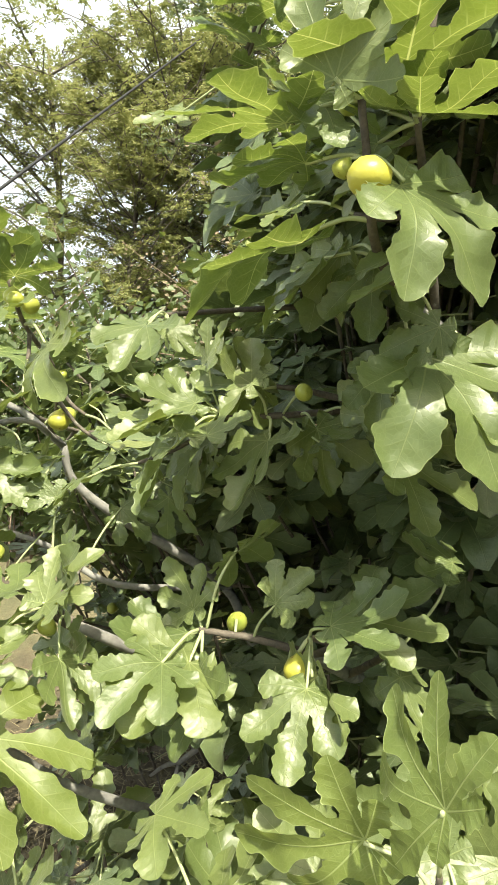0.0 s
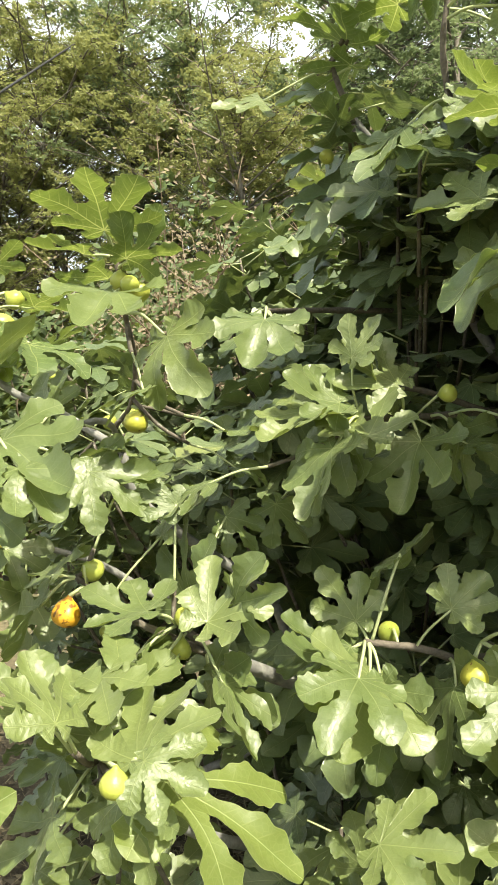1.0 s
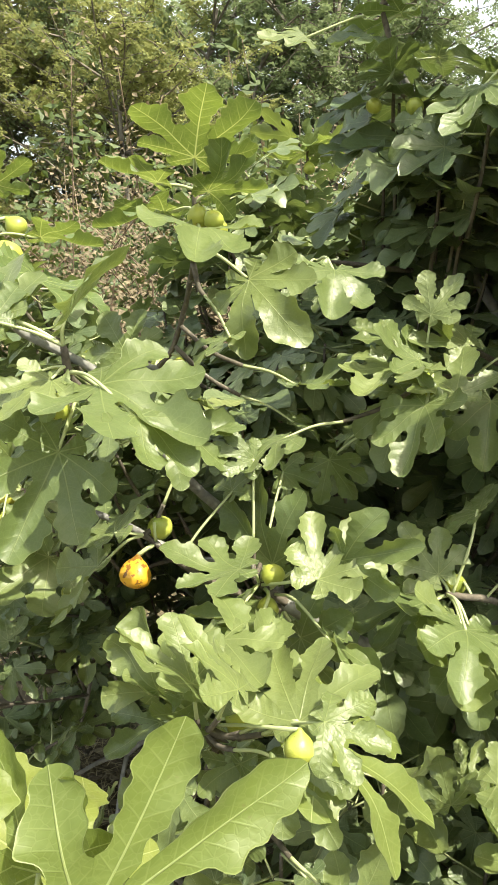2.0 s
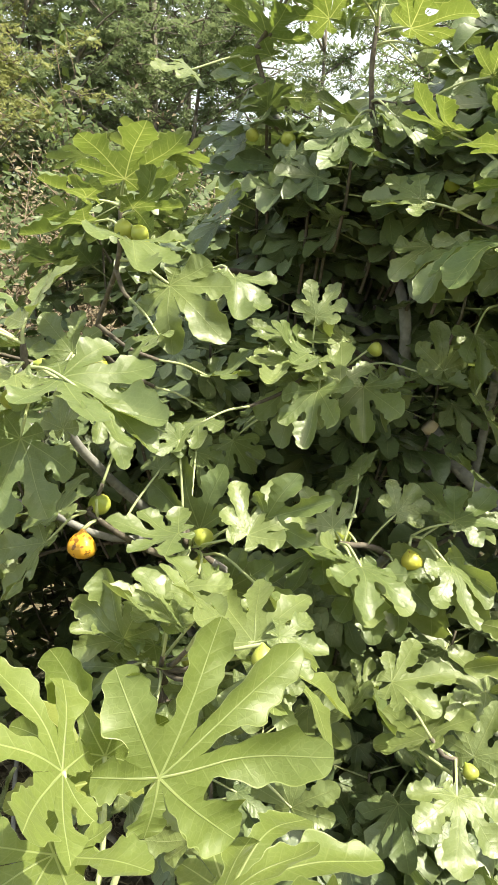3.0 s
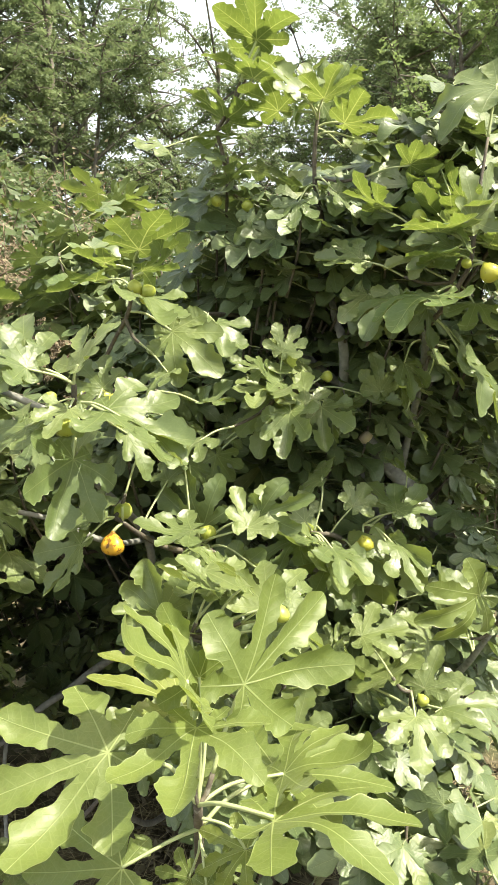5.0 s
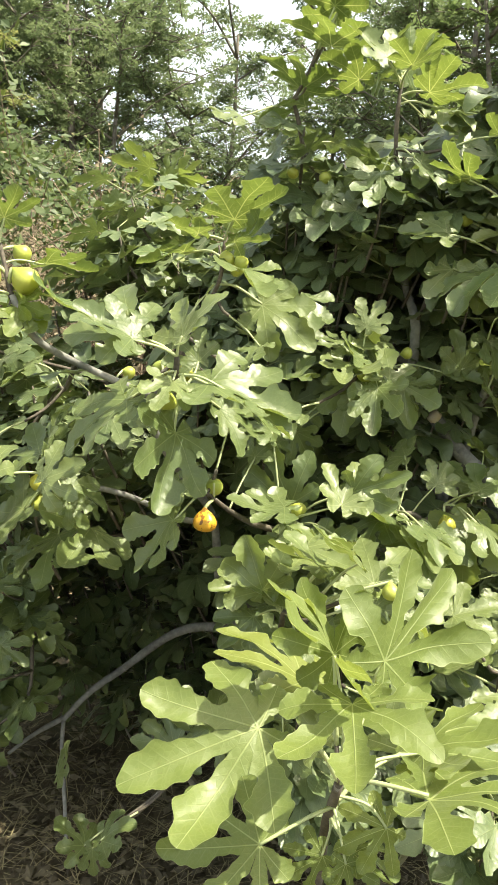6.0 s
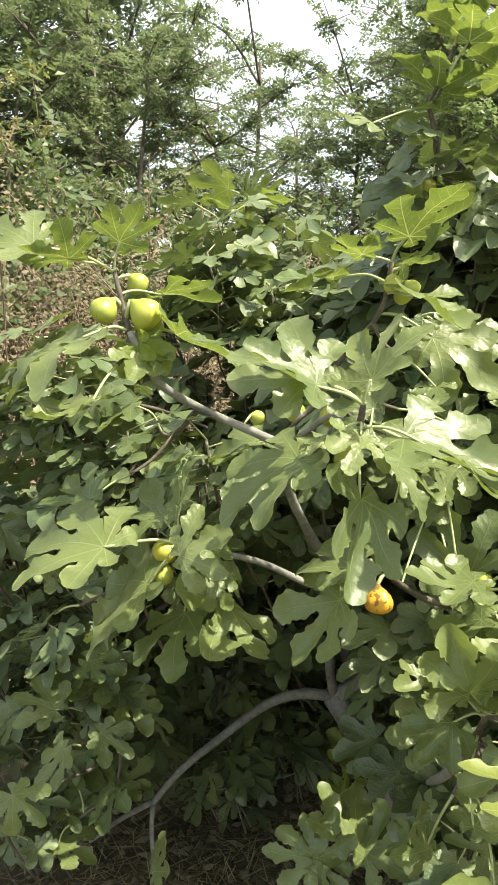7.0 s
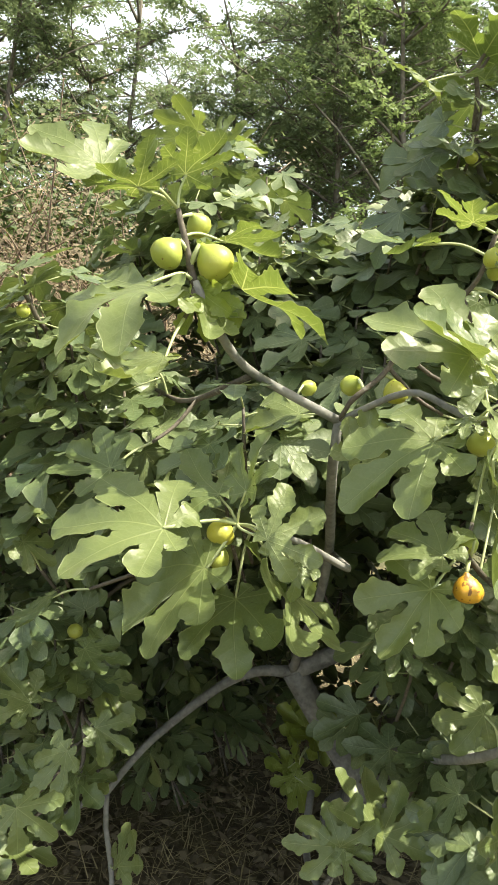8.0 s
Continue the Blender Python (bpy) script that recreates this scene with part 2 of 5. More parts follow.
# ---- fig leaf blades, tip along +y, upper face +z, middle lobe one long ----
def blade_arrays(seed, deep, fine, spread=False):
    """Seven lobes round the hub, each a strip along its vein that is free of its neighbours beyond the notch between them."""
    rng = random.Random(seed)
    nu, half = (38, (0.0, 0.35, 0.7, 1.0)) if fine else (8, (0.0, 1.0))
    across = [-v for v in reversed(half[1:])] + list(half)
    j = lambda a: rng.uniform(-a, a)
    a1, a2, a3 = (41, 84, 128) if spread else (42, 84, 126)
    angles = [-a3 + j(8), -a2 + j(7), -a1 + j(5), 0, a1 + j(5), a2 + j(7), a3 + j(8)]
    l1, l2, l3 = (0.90, 0.70, 0.36) if spread else (0.86, 0.60, 0.27)
    longs = [l3 + j(0.05), l2 + j(0.09), l1 + j(0.09), 1.0, l1 + j(0.09), l2 + j(0.09), l3 + j(0.05)]
    notches = [(0.27 if spread else 0.33) + j(0.07) if deep else 0.46 + j(0.08) for _ in range(6)]
    for k in (0, 5):
        notches[k] = 0.22 + j(0.03)
    cup, roll, wave = rng.uniform(-0.16, 0.22), rng.uniform(0.0, 0.30), rng.uniform(0.02, 0.05)
    keel = rng.uniform(-0.06, 0.26)
    p1, p2, p3 = (rng.uniform(0, 6.3) for _ in range(3))
    verts, uvs, rims, faces = [], [], [], []
    for i, (angle, length) in enumerate(zip(angles, longs)):
        left = (angles[i + 1] - angle) / 2 if i < 6 else 34.0
        right = (angle - angles[i - 1]) / 2 if i > 0 else 34.0
        broad = (0.175 + j(0.02) if spread else 0.215 + j(0.03) if deep else 0.245 + j(0.03)) * (0.62 + 0.38 * length)
        shoulder = [(rng.uniform(0.50, 0.78), rng.uniform(0.0, 0.30)) for _ in range(2)]
        bend, fold = j(0.08), rng.uniform(0.6, 2.4)
        sag = rng.uniform(-0.22, 0.46) * (1.0 if deep else 0.6)
        waves = [(rng.uniform(9, 17), rng.uniform(0, 6.3), rng.uniform(0.06, 0.17), rng.uniform(32, 52), rng.uniform(0, 6.3)) for _ in range(2)]
        ax = Vector((math.sin(radians(angle)), math.cos(radians(angle))))
        across_dir = Vector((ax.y, -ax.x))
        start = len(verts)
        for k in range(nu + 1):
            u = 0.4 * k / nu + 0.6 * (1 - (1 - k / nu) ** 1.7)
            for v in across:
                bound = math.tan(radians(left if v > 0 else right)) * u * length
                f1, ph1, a1, f2, ph2 = waves[v > 0]
                side = i if v > 0 else i - 1
                # the notch lies as far from the hub on both its sides
                sinus = min(0.85, notches[side] / length) if 0 <= side < 6 else 0.30
                grow = min(1.0, max(0.0, (u - sinus) / max(0.12, 0.74 - sinus)))
                free = broad * ((0.46 if deep else 0.62) + (0.54 if deep else 0.38) * grow * grow * (3 - 2 * grow))
                bump_at, bump_by = shoulder[v > 0]
                free *= 1 + bump_by * math.exp(-(((u - bump_at) / 0.07) ** 2)) - 0.10
                if u > 0.70:
                    free *= math.sqrt(max(0.0, 1 - ((u - 0.70) / 0.30) ** 2.0))
                free *= 1 + a1 * math.sin(u * f1 + ph1) + (0.085 if fine else 0.055) * math.sin(u * f2 + ph2)
                blend = min(1.0, max(0.0, (u - sinus) / 0.07))
                blend = math.sqrt(1 - (1 - blend) ** 2)
                h = bound if u <= sinus else min(bound * (1 - 0.03 * blend), bound * (1 - blend) + free * blend)
                x, y = ax * (u * length) + across_dir * (v * h + bend * u * u * length)
                rr = x * x + y * y
                edge = abs(v * h)
                z = keel * abs(x) - cup * rr - roll * 0.35 * max(0.0, y) ** 2 + wave * math.sin(7 * x + p1) * rr**0.5 + wave * math.sin(6 * y + 3 * x + p2)
                z += (fold * edge * edge + 0.03 * math.sin(u * 15 + p3 + v) * edge / 0.2 * u) * min(1.0, max(0.0, (u - 0.2) * 3)) - sag * length * max(0.0, u - 0.40) ** 1.6
                verts.append((x, y, z))
                uvs.append((u, v * h))
                rims.append((abs(v) if u > sinus + 0.03 else 0.0, u))
        w = len(across)
        for k in range(nu):
            for s in range(w - 1):
                a = start + k * w + s
                faces.append((a, a + w, a + w + 1, a + 1))
    return verts, faces, [(*a, *b) for a, b in zip(uvs, rims)]


FINE = [blade_arrays(s, s % 6 != 0, True) for s in range(12)]
COARSE = [blade_arrays(40 + s, s % 3 != 0, False) for s in range(6)]
SPREAD = [mesh_from("large_leaf_blade", v, f, LEAF_LARGE, uv) for v, f, uv in (blade_arrays(70 + s, True, True, True) for s in range(6))]
BLADES = [mesh_from("fig_leaf_blade", v, f, LEAF, uv) for v, f, uv in FINE]
TOPS = [mesh_from("top_leaf_blade", v, f, LEAF_TOP, uv) for v, f, uv in FINE]
YOUNG = [mesh_from("young_leaf_blade", v, f, LEAF_YOUNG, uv) for v, f, uv in FINE[:4]]
TREE_AXIS = Vector((0.30, 1.75, 0.0))


def leaf_pose(hub, tip, up):
    """A blade's pose from its hub, its tip and the way its upper face looks."""
    hub, ahead = Vector(hub), Vector(tip) - Vector(hub)
    size = ahead.length
    ahead.normalize()
    up = up - ahead * up.dot(ahead)
    up = up.normalized() if up.length > 0.05 else ahead.orthogonal().normalized()
    m = Matrix((ahead.cross(up), ahead, up)).transposed().to_4x4()
    return Matrix.Translation(hub) @ m, size


def leaf_facing(hub, face, jitter):
    """Where a leaf looks. u: up; f: outwards; else up and outwards from the tree."""
    out = Vector((hub[0] - TREE_AXIS.x, hub[1] - TREE_AXIS.y, 0)).normalized()
    want = Vector((0, 0, 1.0)) - 0.12 * out if face == "u" else Vector((0, 0, 0.55)) + out if face == "f" else Vector((0, 0, 0.90)) + out * 0.62
    return want + Vector((jitter.uniform(-1, 1), jitter.uniform(-1, 1), jitter.uniform(-1, 1))) * (0.15 if face == "f" else 0.46)


# ---- ground ----
def ground_height(x, y):
    return 0.05 * noise.noise((x * 0.35, y * 0.35, 0.0)) + 0.02 * noise.noise((x * 1.7, y * 1.7, 3.0))


def ground_material():
    n = Nodes("dry_soil_and_litter")
    wide, mid, fine = n.noise(0.6, 5.0), n.noise(7.0, 6.0, None, 0.7), n.noise(55.0, 4.0, None, 0.7)
    soil = n.ramp(mid, (0.30, rgb(0.042, 0.034, 0.021)), (0.52, rgb(0.105, 0.085, 0.048)), (0.75, rgb(0.19, 0.155, 0.088)))
    grass = n.step(wide, 0.50, 0.62)
    soil = n.mix(n.math("MULTIPLY", grass, 0.5), soil, rgb(0.10, 0.13, 0.04))
    # dry pale grass in the open, added to bounce light; bare soil under the fig
    far = n.add("VectorMath", Vector=n.coords("Object"))
    far.operation = "DISTANCE"
    far.inputs[1].default_value = (0.4, 1.9, 0.0)
    bounce_hay = n.ramp(n.noise(30.0, 5.0, None, 0.7), (0.3, rgb(0.10, 0.090, 0.048)), (0.7, rgb(0.25, 0.215, 0.12)))
    bounce_hay = n.mix(n.math("MULTIPLY", n.step(n.noise(0.25, 5.0, None, 0.65), 0.45, 0.62), 0.75), bounce_hay, rgb(0.075, 0.095, 0.035))
    soil = n.mix(n.step(n.math("MULTIPLY_ADD", wide, 5.0, n.math("MULTIPLY_ADD", mid, 1.2, far.outputs["Value"])), 4.6, 7.6), soil, bounce_hay)
    n.set(Base_Color=n.mix(n.math("MULTIPLY", fine, 0.5), soil, n.mix(0.5, soil, rgb(0.03, 0.022, 0.015))), Roughness=0.95, Normal=n.bump(fine, 0.9, 0.015))
    return n.mat


rings = [0.0, 0.3, 0.6, 0.9, 1.2, 1.5, 1.8, 2.1, 2.5, 3, 3.6, 4.4, 5.5, 7, 9, 12, 17, 25, 40, 70, 130, 260, 600]
gv, gf = [(0.0, 1.5, ground_height(0, 1.5))], []
for r in rings[1:]:
    for k in range(72):
        a = 2 * math.pi * k / 72
        x, y = r * math.cos(a), 1.5 + r * math.sin(a)
        gv.append((x, y, ground_height(x, y)))
gf += [(0, 1 + k, 1 + (k + 1) % 72) for k in range(72)]
for i in range(len(rings) - 2):
    for k in range(72):
        a, b = 1 + i * 72 + k, 1 + i * 72 + (k + 1) % 72
        gf.append((a, a + 72, b + 72, b))
tagged(link("ground", mesh_from("ground", gv, gf, ground_material())), "dry brown soil strewn with straw and dead leaves", "ground", kind="structure")

# ---- the fig tree: trunk and limbs ----
tree = thing("fig_tree", (0.47, 1.72, 0.0), "spreading green fig tree with grey limbs and ripening figs", "tree")
SHOOTS = []


def limb(name, points, r0, r1, material=None, per=4, sides=8, wobble=0.06, label=""):
    ob = tube(name, points, r0, r1, material or BARK, tree, sides, per, wobble, label)
    line = smooth_line(points, per)
    SHOOTS.append((ob, line))
    return ob


def shoot(*points, r0=0.0065, r1=0.0042):
    return limb("shoot", points, r0, r1, SHOOT, 5, 7, 0.16)


limb("trunk", [(0.47, 1.72, -0.06), (0.42, 1.72, 0.08), (0.265, 1.557, 0.303), (0.207, 1.648, 0.462), (0.134, 1.744, 0.644)], 0.046, 0.034, sides=12, wobble=0.04)
limb("branch", [(0.134, 1.744, 0.644), (0.03, 1.66, 0.78), (-0.052, 1.576, 0.918), (-0.12, 1.517, 1.09), (-0.30, 1.42, 1.24), (-0.399, 1.365, 1.337), (-0.416, 1.352, 1.415)], 0.0135, 0.0085)
limb("branch", [(0.134, 1.744, 0.640), (0.05, 1.81, 0.645), (-0.032, 1.872, 0.605), (-0.138, 1.95, 0.505), (-0.25, 1.96, 0.455), (-0.336, 1.972, 0.385)], 0.017, 0.0085)
limb("branch", [(-0.336, 1.972, 0.390), (-0.401, 2.041, 0.329), (-0.46, 2.10, 0.26)], 0.009, 0.005)
limb("branch", [(-0.335, 1.972, 0.380), (-0.351, 1.95, 0.31), (-0.368, 1.899, 0.20), (-0.37, 1.88, 0.01)], 0.007, 0.006)
limb("branch", [(-0.416, 1.352, 1.415), (-0.543, 1.440, 1.482), (-0.650, 1.430, 1.535), (-0.680, 1.469, 1.617)], 0.0085, 0.0068)
limb("branch", [(-0.416, 1.352, 1.415), (-0.434, 1.223, 1.475), (-0.50, 1.12, 1.46), (-0.56, 1.05, 1.44)], 0.0058, 0.005)
limb("branch", [(-0.10, 1.52, 1.08), (-0.315, 1.36, 1.127), (-0.467, 1.378, 1.200), (-0.60, 1.385, 1.238)], 0.008, 0.0055)
limb("branch", [(0.134, 1.744, 0.640), (0.20, 1.60, 0.74), (0.227, 1.488, 0.80), (0.16, 1.33, 0.87), (0.02, 1.20, 0.98), (-0.15, 1.10, 1.08), (-0.27, 1.03, 1.16)], 0.026, 0.009)
limb("branch", [(0.22, 1.50, 0.80), (0.24, 1.30, 0.95), (0.16, 1.12, 1.06), (0.10, 1.00, 1.14)], 0.018, 0.008)
limb("trunk", [(0.86, 1.30, -0.06), (0.82, 1.22, 0.40), (0.72, 1.15, 0.85), (0.577, 1.100, 1.145), (0.465, 1.143, 1.263), (0.377, 1.171, 1.360)], 0.030, 0.019, sides=12, wobble=0.04)
limb("branch", [(0.378, 1.170, 1.359), (0.366, 1.175, 1.371)], 0.0192, 0.0175, CUT, 1, 12, 0.03, "pale sawn limb end")
limb("branch", [(0.72, 1.15, 0.85), (0.55, 1.32, 1.20), (0.36, 1.24, 1.45), (0.282, 1.182, 1.604), (0.272, 1.21, 1.70), (0.255, 1.223, 1.80), (0.15, 1.15, 1.92)], 0.019, 0.007)
limb("branch", [(0.262, 1.22, 1.76), (0.20, 1.30, 1.83), (0.08, 1.34, 1.95), (0.0, 1.335, 2.03)], 0.010, 0.006)
limb("branch", [(0.36, 1.22, 1.48), (0.30, 1.38, 1.62), (0.22, 1.45, 1.78), (0.10, 1.48, 1.90)], 0.014, 0.007)
limb("branch", [(0.30, 1.38, 1.60), (0.38, 1.42, 1.75), (0.36, 1.46, 1.92)], 0.010, 0.006)
limb("branch", [(0.60, 1.25, 1.10), (0.50, 1.12, 1.38), (0.34, 0.97, 1.55), (0.22, 0.88, 1.64)], 0.012, 0.008)
limb("branch", [(0.36, 1.80, 0.40), (0.34, 1.98, 0.90), (0.28, 2.15, 1.45), (0.22, 2.22, 1.85)], 0.026, 0.008)
limb("branch", [(0.30, 1.74, 0.25), (0.05, 1.60, 0.22), (-0.18, 1.42, 0.34), (-0.36, 1.30, 0.56)], 0.012, 0.006)
limb("branch", [(0.40, 1.70, 0.15), (0.30, 1.30, 0.35), (0.18, 1.00, 0.62), (0.05, 0.76, 0.82)], 0.014, 0.006)
limb("branch", [(0.45, 1.70, 0.20), (0.42, 1.20, 0.45), (0.34, 0.86, 0.78), (0.26, 0.70, 0.98)], 0.014, 0.006)
limb("branch", [(0.20, 1.60, 0.50), (-0.05, 1.30, 0.66), (-0.28, 1.08, 0.85), (-0.38, 0.96, 1.00)], 0.014, 0.006)
limb("branch", [(0.25, 1.50, 0.55), (0.08, 1.20, 0.68), (-0.06, 1.03, 0.80)], 0.010, 0.005)

# shoots of the year, which carry leaves and figs
shoot((-0.680, 1.469, 1.610), (-0.685, 1.483, 1.66), (-0.690, 1.504, 1.724))
shoot((-0.545, 1.06, 1.44), (-0.570, 1.035, 1.462), (-0.580, 1.020, 1.500))
shoot((-0.60, 1.385, 1.238), (-0.628, 1.392, 1.252))
shoot((-0.416, 1.352, 1.412), (-0.430, 1.320, 1.455), (-0.399, 1.285, 1.500), (-0.387, 1.240, 1.577), (-0.397, 1.150, 1.645), (-0.408, 1.118, 1.722), r0=0.0048, r1=0.004)
shoot((0.15, 1.15, 1.92), (0.103, 1.13, 1.985), (0.085, 1.118, 2.06), (0.092, 1.115, 2.145))
shoot((0.0, 1.335, 2.02), (-0.03, 1.325, 2.08), (-0.045, 1.33, 2.125))
shoot((0.22, 0.88, 1.64), (0.178, 0.80, 1.69), (0.166, 0.745, 1.755), (0.158, 0.730, 1.822))
shoot((0.26, 0.92, 1.62), (0.235, 0.83, 1.74), (0.218, 0.780, 1.815))
shoot((-0.26, 1.035, 1.155), (-0.305, 1.025, 1.188), (-0.318, 1.030, 1.198))
shoot((-0.27, 1.035, 1.15), (-0.38, 1.07, 1.19), (-0.462, 1.090, 1.248))
shoot((0.10, 1.00, 1.14), (0.13, 0.955, 1.172), (0.10, 0.945, 1.190))
shoot((0.10, 1.00, 1.14), (0.03, 0.975, 1.170), (-0.03, 0.965, 1.182), (-0.06, 0.955, 1.190))
shoot((0.16, 1.10, 1.07), (0.20, 1.00, 1.14), (0.225, 0.955, 1.175))
shoot((0.22, 2.22, 1.85), (0.19, 2.225, 2.02), (0.185, 2.225, 2.15))
shoot((0.36, 1.22, 1.46), (0.20, 1.18, 1.50), (0.08, 1.13, 1.53), (0.04, 1.12, 1.535))
shoot((0.22, 1.19, 1.50), (0.05, 1.10, 1.49), (-0.04, 1.075, 1.488))
shoot((0.20, 1.45, 1.70), (-0.05, 1.33, 1.68), (-0.17, 1.24, 1.665))
shoot((0.34, 0.99, 1.54), (0.30, 0.92, 1.585), (0.275, 0.885, 1.605))
shoot((0.05, 0.76, 0.82), (0.01, 0.735, 0.895))
shoot((0.26, 0.70, 0.98), (0.235, 0.66, 1.04))
shoot((-0.36, 1.30, 0.56), (-0.39, 1.28, 0.63))
shoot((-0.06, 1.03, 0.80), (-0.08, 1.01, 0.86))
shoot((-0.38, 0.96, 1.00), (-0.41, 0.925, 1.055))
shoot((0.28, 1.755, 0.35), (0.235, 1.745, 0.425), (0.20, 1.76, 0.40))
shoot((-0.02, 1.95, 0.95), (-0.25, 2.02, 0.92), (-0.40, 2.03, 0.82), (-0.43, 1.98, 0.70), (-0.47, 1.92, 0.52), (-0.56, 1.98, 0.42))
shoot((0.10, 1.95, 1.30), (-0.25, 1.98, 1.45), (-0.55, 1.97, 1.52), (-0.645, 1.955, 1.60))
shoot((-0.55, 1.45, 1.48), (-0.48, 1.65, 1.42), (-0.43, 1.79, 1.43))

# a young sucker before the tree
sucker = thing("fig_sucker", (-0.52, 0.78, 0.0), "young fig sucker with very large deeply lobed leaves", "tree")
SUCKER = tube("stem", [(-0.52, 0.78, -0.04), (-0.50, 0.76, 0.45), (-0.57, 0.665, 0.83), (-0.638, 0.580, 0.995)], 0.010, 0.0058, SHOOT, sucker, 8, 6, 0.12)
STEM_LINE = smooth_line([(-0.60, 0.625, 0.91), (-0.638, 0.580, 0.995)], 3)

LEAF_RNG = random.Random(5)


def petiole(base, hub, ahead, size, parent):
    """The leaf's stalk, from the shoot to the blade's hub."""
    gap = (hub - base).length
    middle = base.lerp(hub, 0.5) - ahead * 0.12 * gap + Vector((0, 0, 0.08 * gap))
    r = 0.0013 + 0.009 * size
    if gap > 0.15:
        # a short side twig carries the stalk
        root, base = base, hub.lerp(base, 0.10 / gap) - Vector((0, 0, 0.012))
        verts, faces = tube_arrays(smooth_line([root, root.lerp(base, 0.5) - Vector((0, 0, 0.01)), base], 3), 0.0042, 0.0032, 6)
        link("twig", mesh_from("twig", verts, faces, SHOOT), parent)
        middle = base.lerp(hub, 0.5) + Vector((0, 0, 0.006))
    verts, faces = tube_arrays(smooth_line([base, middle, hub], 7), r * 1.15, r * 0.85, 6)
    link("petiole", mesh_from("petiole", verts, faces, PETIOLE), parent)


def leaf(hub, tip, face="", up=None, blade=0, flip=0, wide=0.0):
    """One leaf with its stalk, on the nearest shoot. up, blade, flip and wide settle what is left to chance otherwise."""
    m, size = leaf_pose(hub, tip, Vector(up) if up else leaf_facing(hub, face, LEAF_RNG))
    hub = Vector(hub)
    ahead = (Vector(tip) - hub).normalized()
    if hub.y < 0.75 and hub.x < -0.45:
        owner, line = SUCKER, STEM_LINE
    else:
        back = hub - ahead * 0.03
        owner, line = min(SHOOTS, key=lambda s: min((p - back).length for p in s[1]) + (0.0 if s[0].name.startswith("shoot") else 0.05))
    base = min(line, key=lambda p: (p - hub + ahead * 0.03).length)
    pool = YOUNG if face == "y" else TOPS if face == "u" else SPREAD if face == "s" or (not up and (owner is SUCKER or size > 0.15)) else BLADES
    k = blade if up else LEAF_RNG.randrange(len(pool))
    wide = wide * flip if up else LEAF_RNG.choice((-1, 1)) * LEAF_RNG.uniform(0.80, 1.10)
    link("leaf", pool[k % len(pool)], owner, m @ Matrix.Diagonal((size * wide, size, size * (1.0 if up else LEAF_RNG.uniform(0.6, 1.5)), 1)))
    petiole(base, hub, ahead, size, owner)


leaf((-0.773, 1.430, 1.496), (-0.846, 1.520, 1.475))
leaf((-0.699, 1.281, 1.262), (-0.649, 1.225, 1.309))
leaf((-0.654, 1.264, 1.220), (-0.635, 1.231, 1.177))
leaf((-0.655, 1.960, 1.645), (-0.592, 1.889, 1.708))
leaf((-0.654, 1.950, 1.601), (-0.697, 1.996, 1.552))
leaf((-0.310, 1.233, 0.638), (-0.248, 1.161, 0.683))
leaf((-0.394, 1.279, 0.636), (-0.459, 1.363, 0.633))
leaf((-0.393, 1.278, 0.639), (-0.365, 1.258, 0.727))
leaf((-0.391, 1.274, 0.632), (-0.365, 1.230, 0.579))
leaf((0.229, 1.743, 0.432), (0.182, 1.816, 0.489), "y")
leaf((0.235, 1.737, 0.432), (0.294, 1.670, 0.490), "y")
leaf((0.193, 1.767, 0.310), (0.160, 1.818, 0.348), "y")
leaf((0.218, 1.754, 0.413), (0.204, 1.756, 0.329), "y")
leaf((-0.381, 2.030, 0.859), (-0.359, 2.024, 0.978))
leaf((-0.429, 2.087, 0.832), (-0.496, 2.182, 0.878))
leaf((-0.365, 1.988, 0.758), (-0.324, 1.956, 0.866))
leaf((-0.417, 2.050, 0.723), (-0.495, 2.148, 0.707))
leaf((-0.444, 1.989, 0.654), (-0.482, 2.023, 0.575))
leaf((-0.384, 1.918, 0.688), (-0.357, 1.864, 0.592))
leaf((-0.539, 1.998, 0.490), (-0.561, 2.043, 0.571))
leaf((-0.605, 1.980, 0.379), (-0.539, 1.893, 0.369))
leaf((-0.565, 2.022, 0.435), (-0.500, 1.936, 0.431))
leaf((-0.476, 2.094, 0.551), (-0.516, 2.158, 0.615))
leaf((-0.424, 1.816, 0.317), (-0.388, 1.786, 0.406))
leaf((-0.602, 2.033, 1.098), (-0.582, 1.991, 1.016))
leaf((-0.628, 1.041, 1.454), (-0.658, 1.066, 1.442))
leaf((-0.390, 1.107, 1.716), (-0.328, 1.058, 1.763), "u")
leaf((0.142, 2.268, 2.189), (0.042, 2.356, 2.230))
leaf((0.193, 2.223, 2.162), (0.220, 2.207, 2.254))
leaf((0.200, 2.216, 2.152), (0.313, 2.121, 2.159), "u")
leaf((0.184, 2.228, 2.137), (0.081, 2.313, 2.106), "u")
leaf((0.207, 2.209, 2.142), (0.286, 2.149, 2.219))
leaf((-0.009, 1.322, 2.112), (-0.100, 1.399, 2.102), "u")
leaf((0.184, 1.170, 2.244), (0.247, 1.122, 2.314), "u")
leaf((0.179, 1.174, 2.238), (0.262, 1.102, 2.216), "u")
leaf((-0.706, 0.642, 0.911), (-0.804, 0.724, 0.895))
leaf((-0.605, 0.624, 1.131), (-0.638, 0.664, 1.228))
leaf((-0.592, 0.542, 0.938), (-0.643, 0.583, 0.913))
leaf((0.015, 0.720, 0.846), (0.005, 0.714, 0.751))
leaf((0.031, 0.717, 0.903), (0.066, 0.706, 0.987))
leaf((-0.060, 1.058, 1.578), (-0.025, 1.043, 1.640))
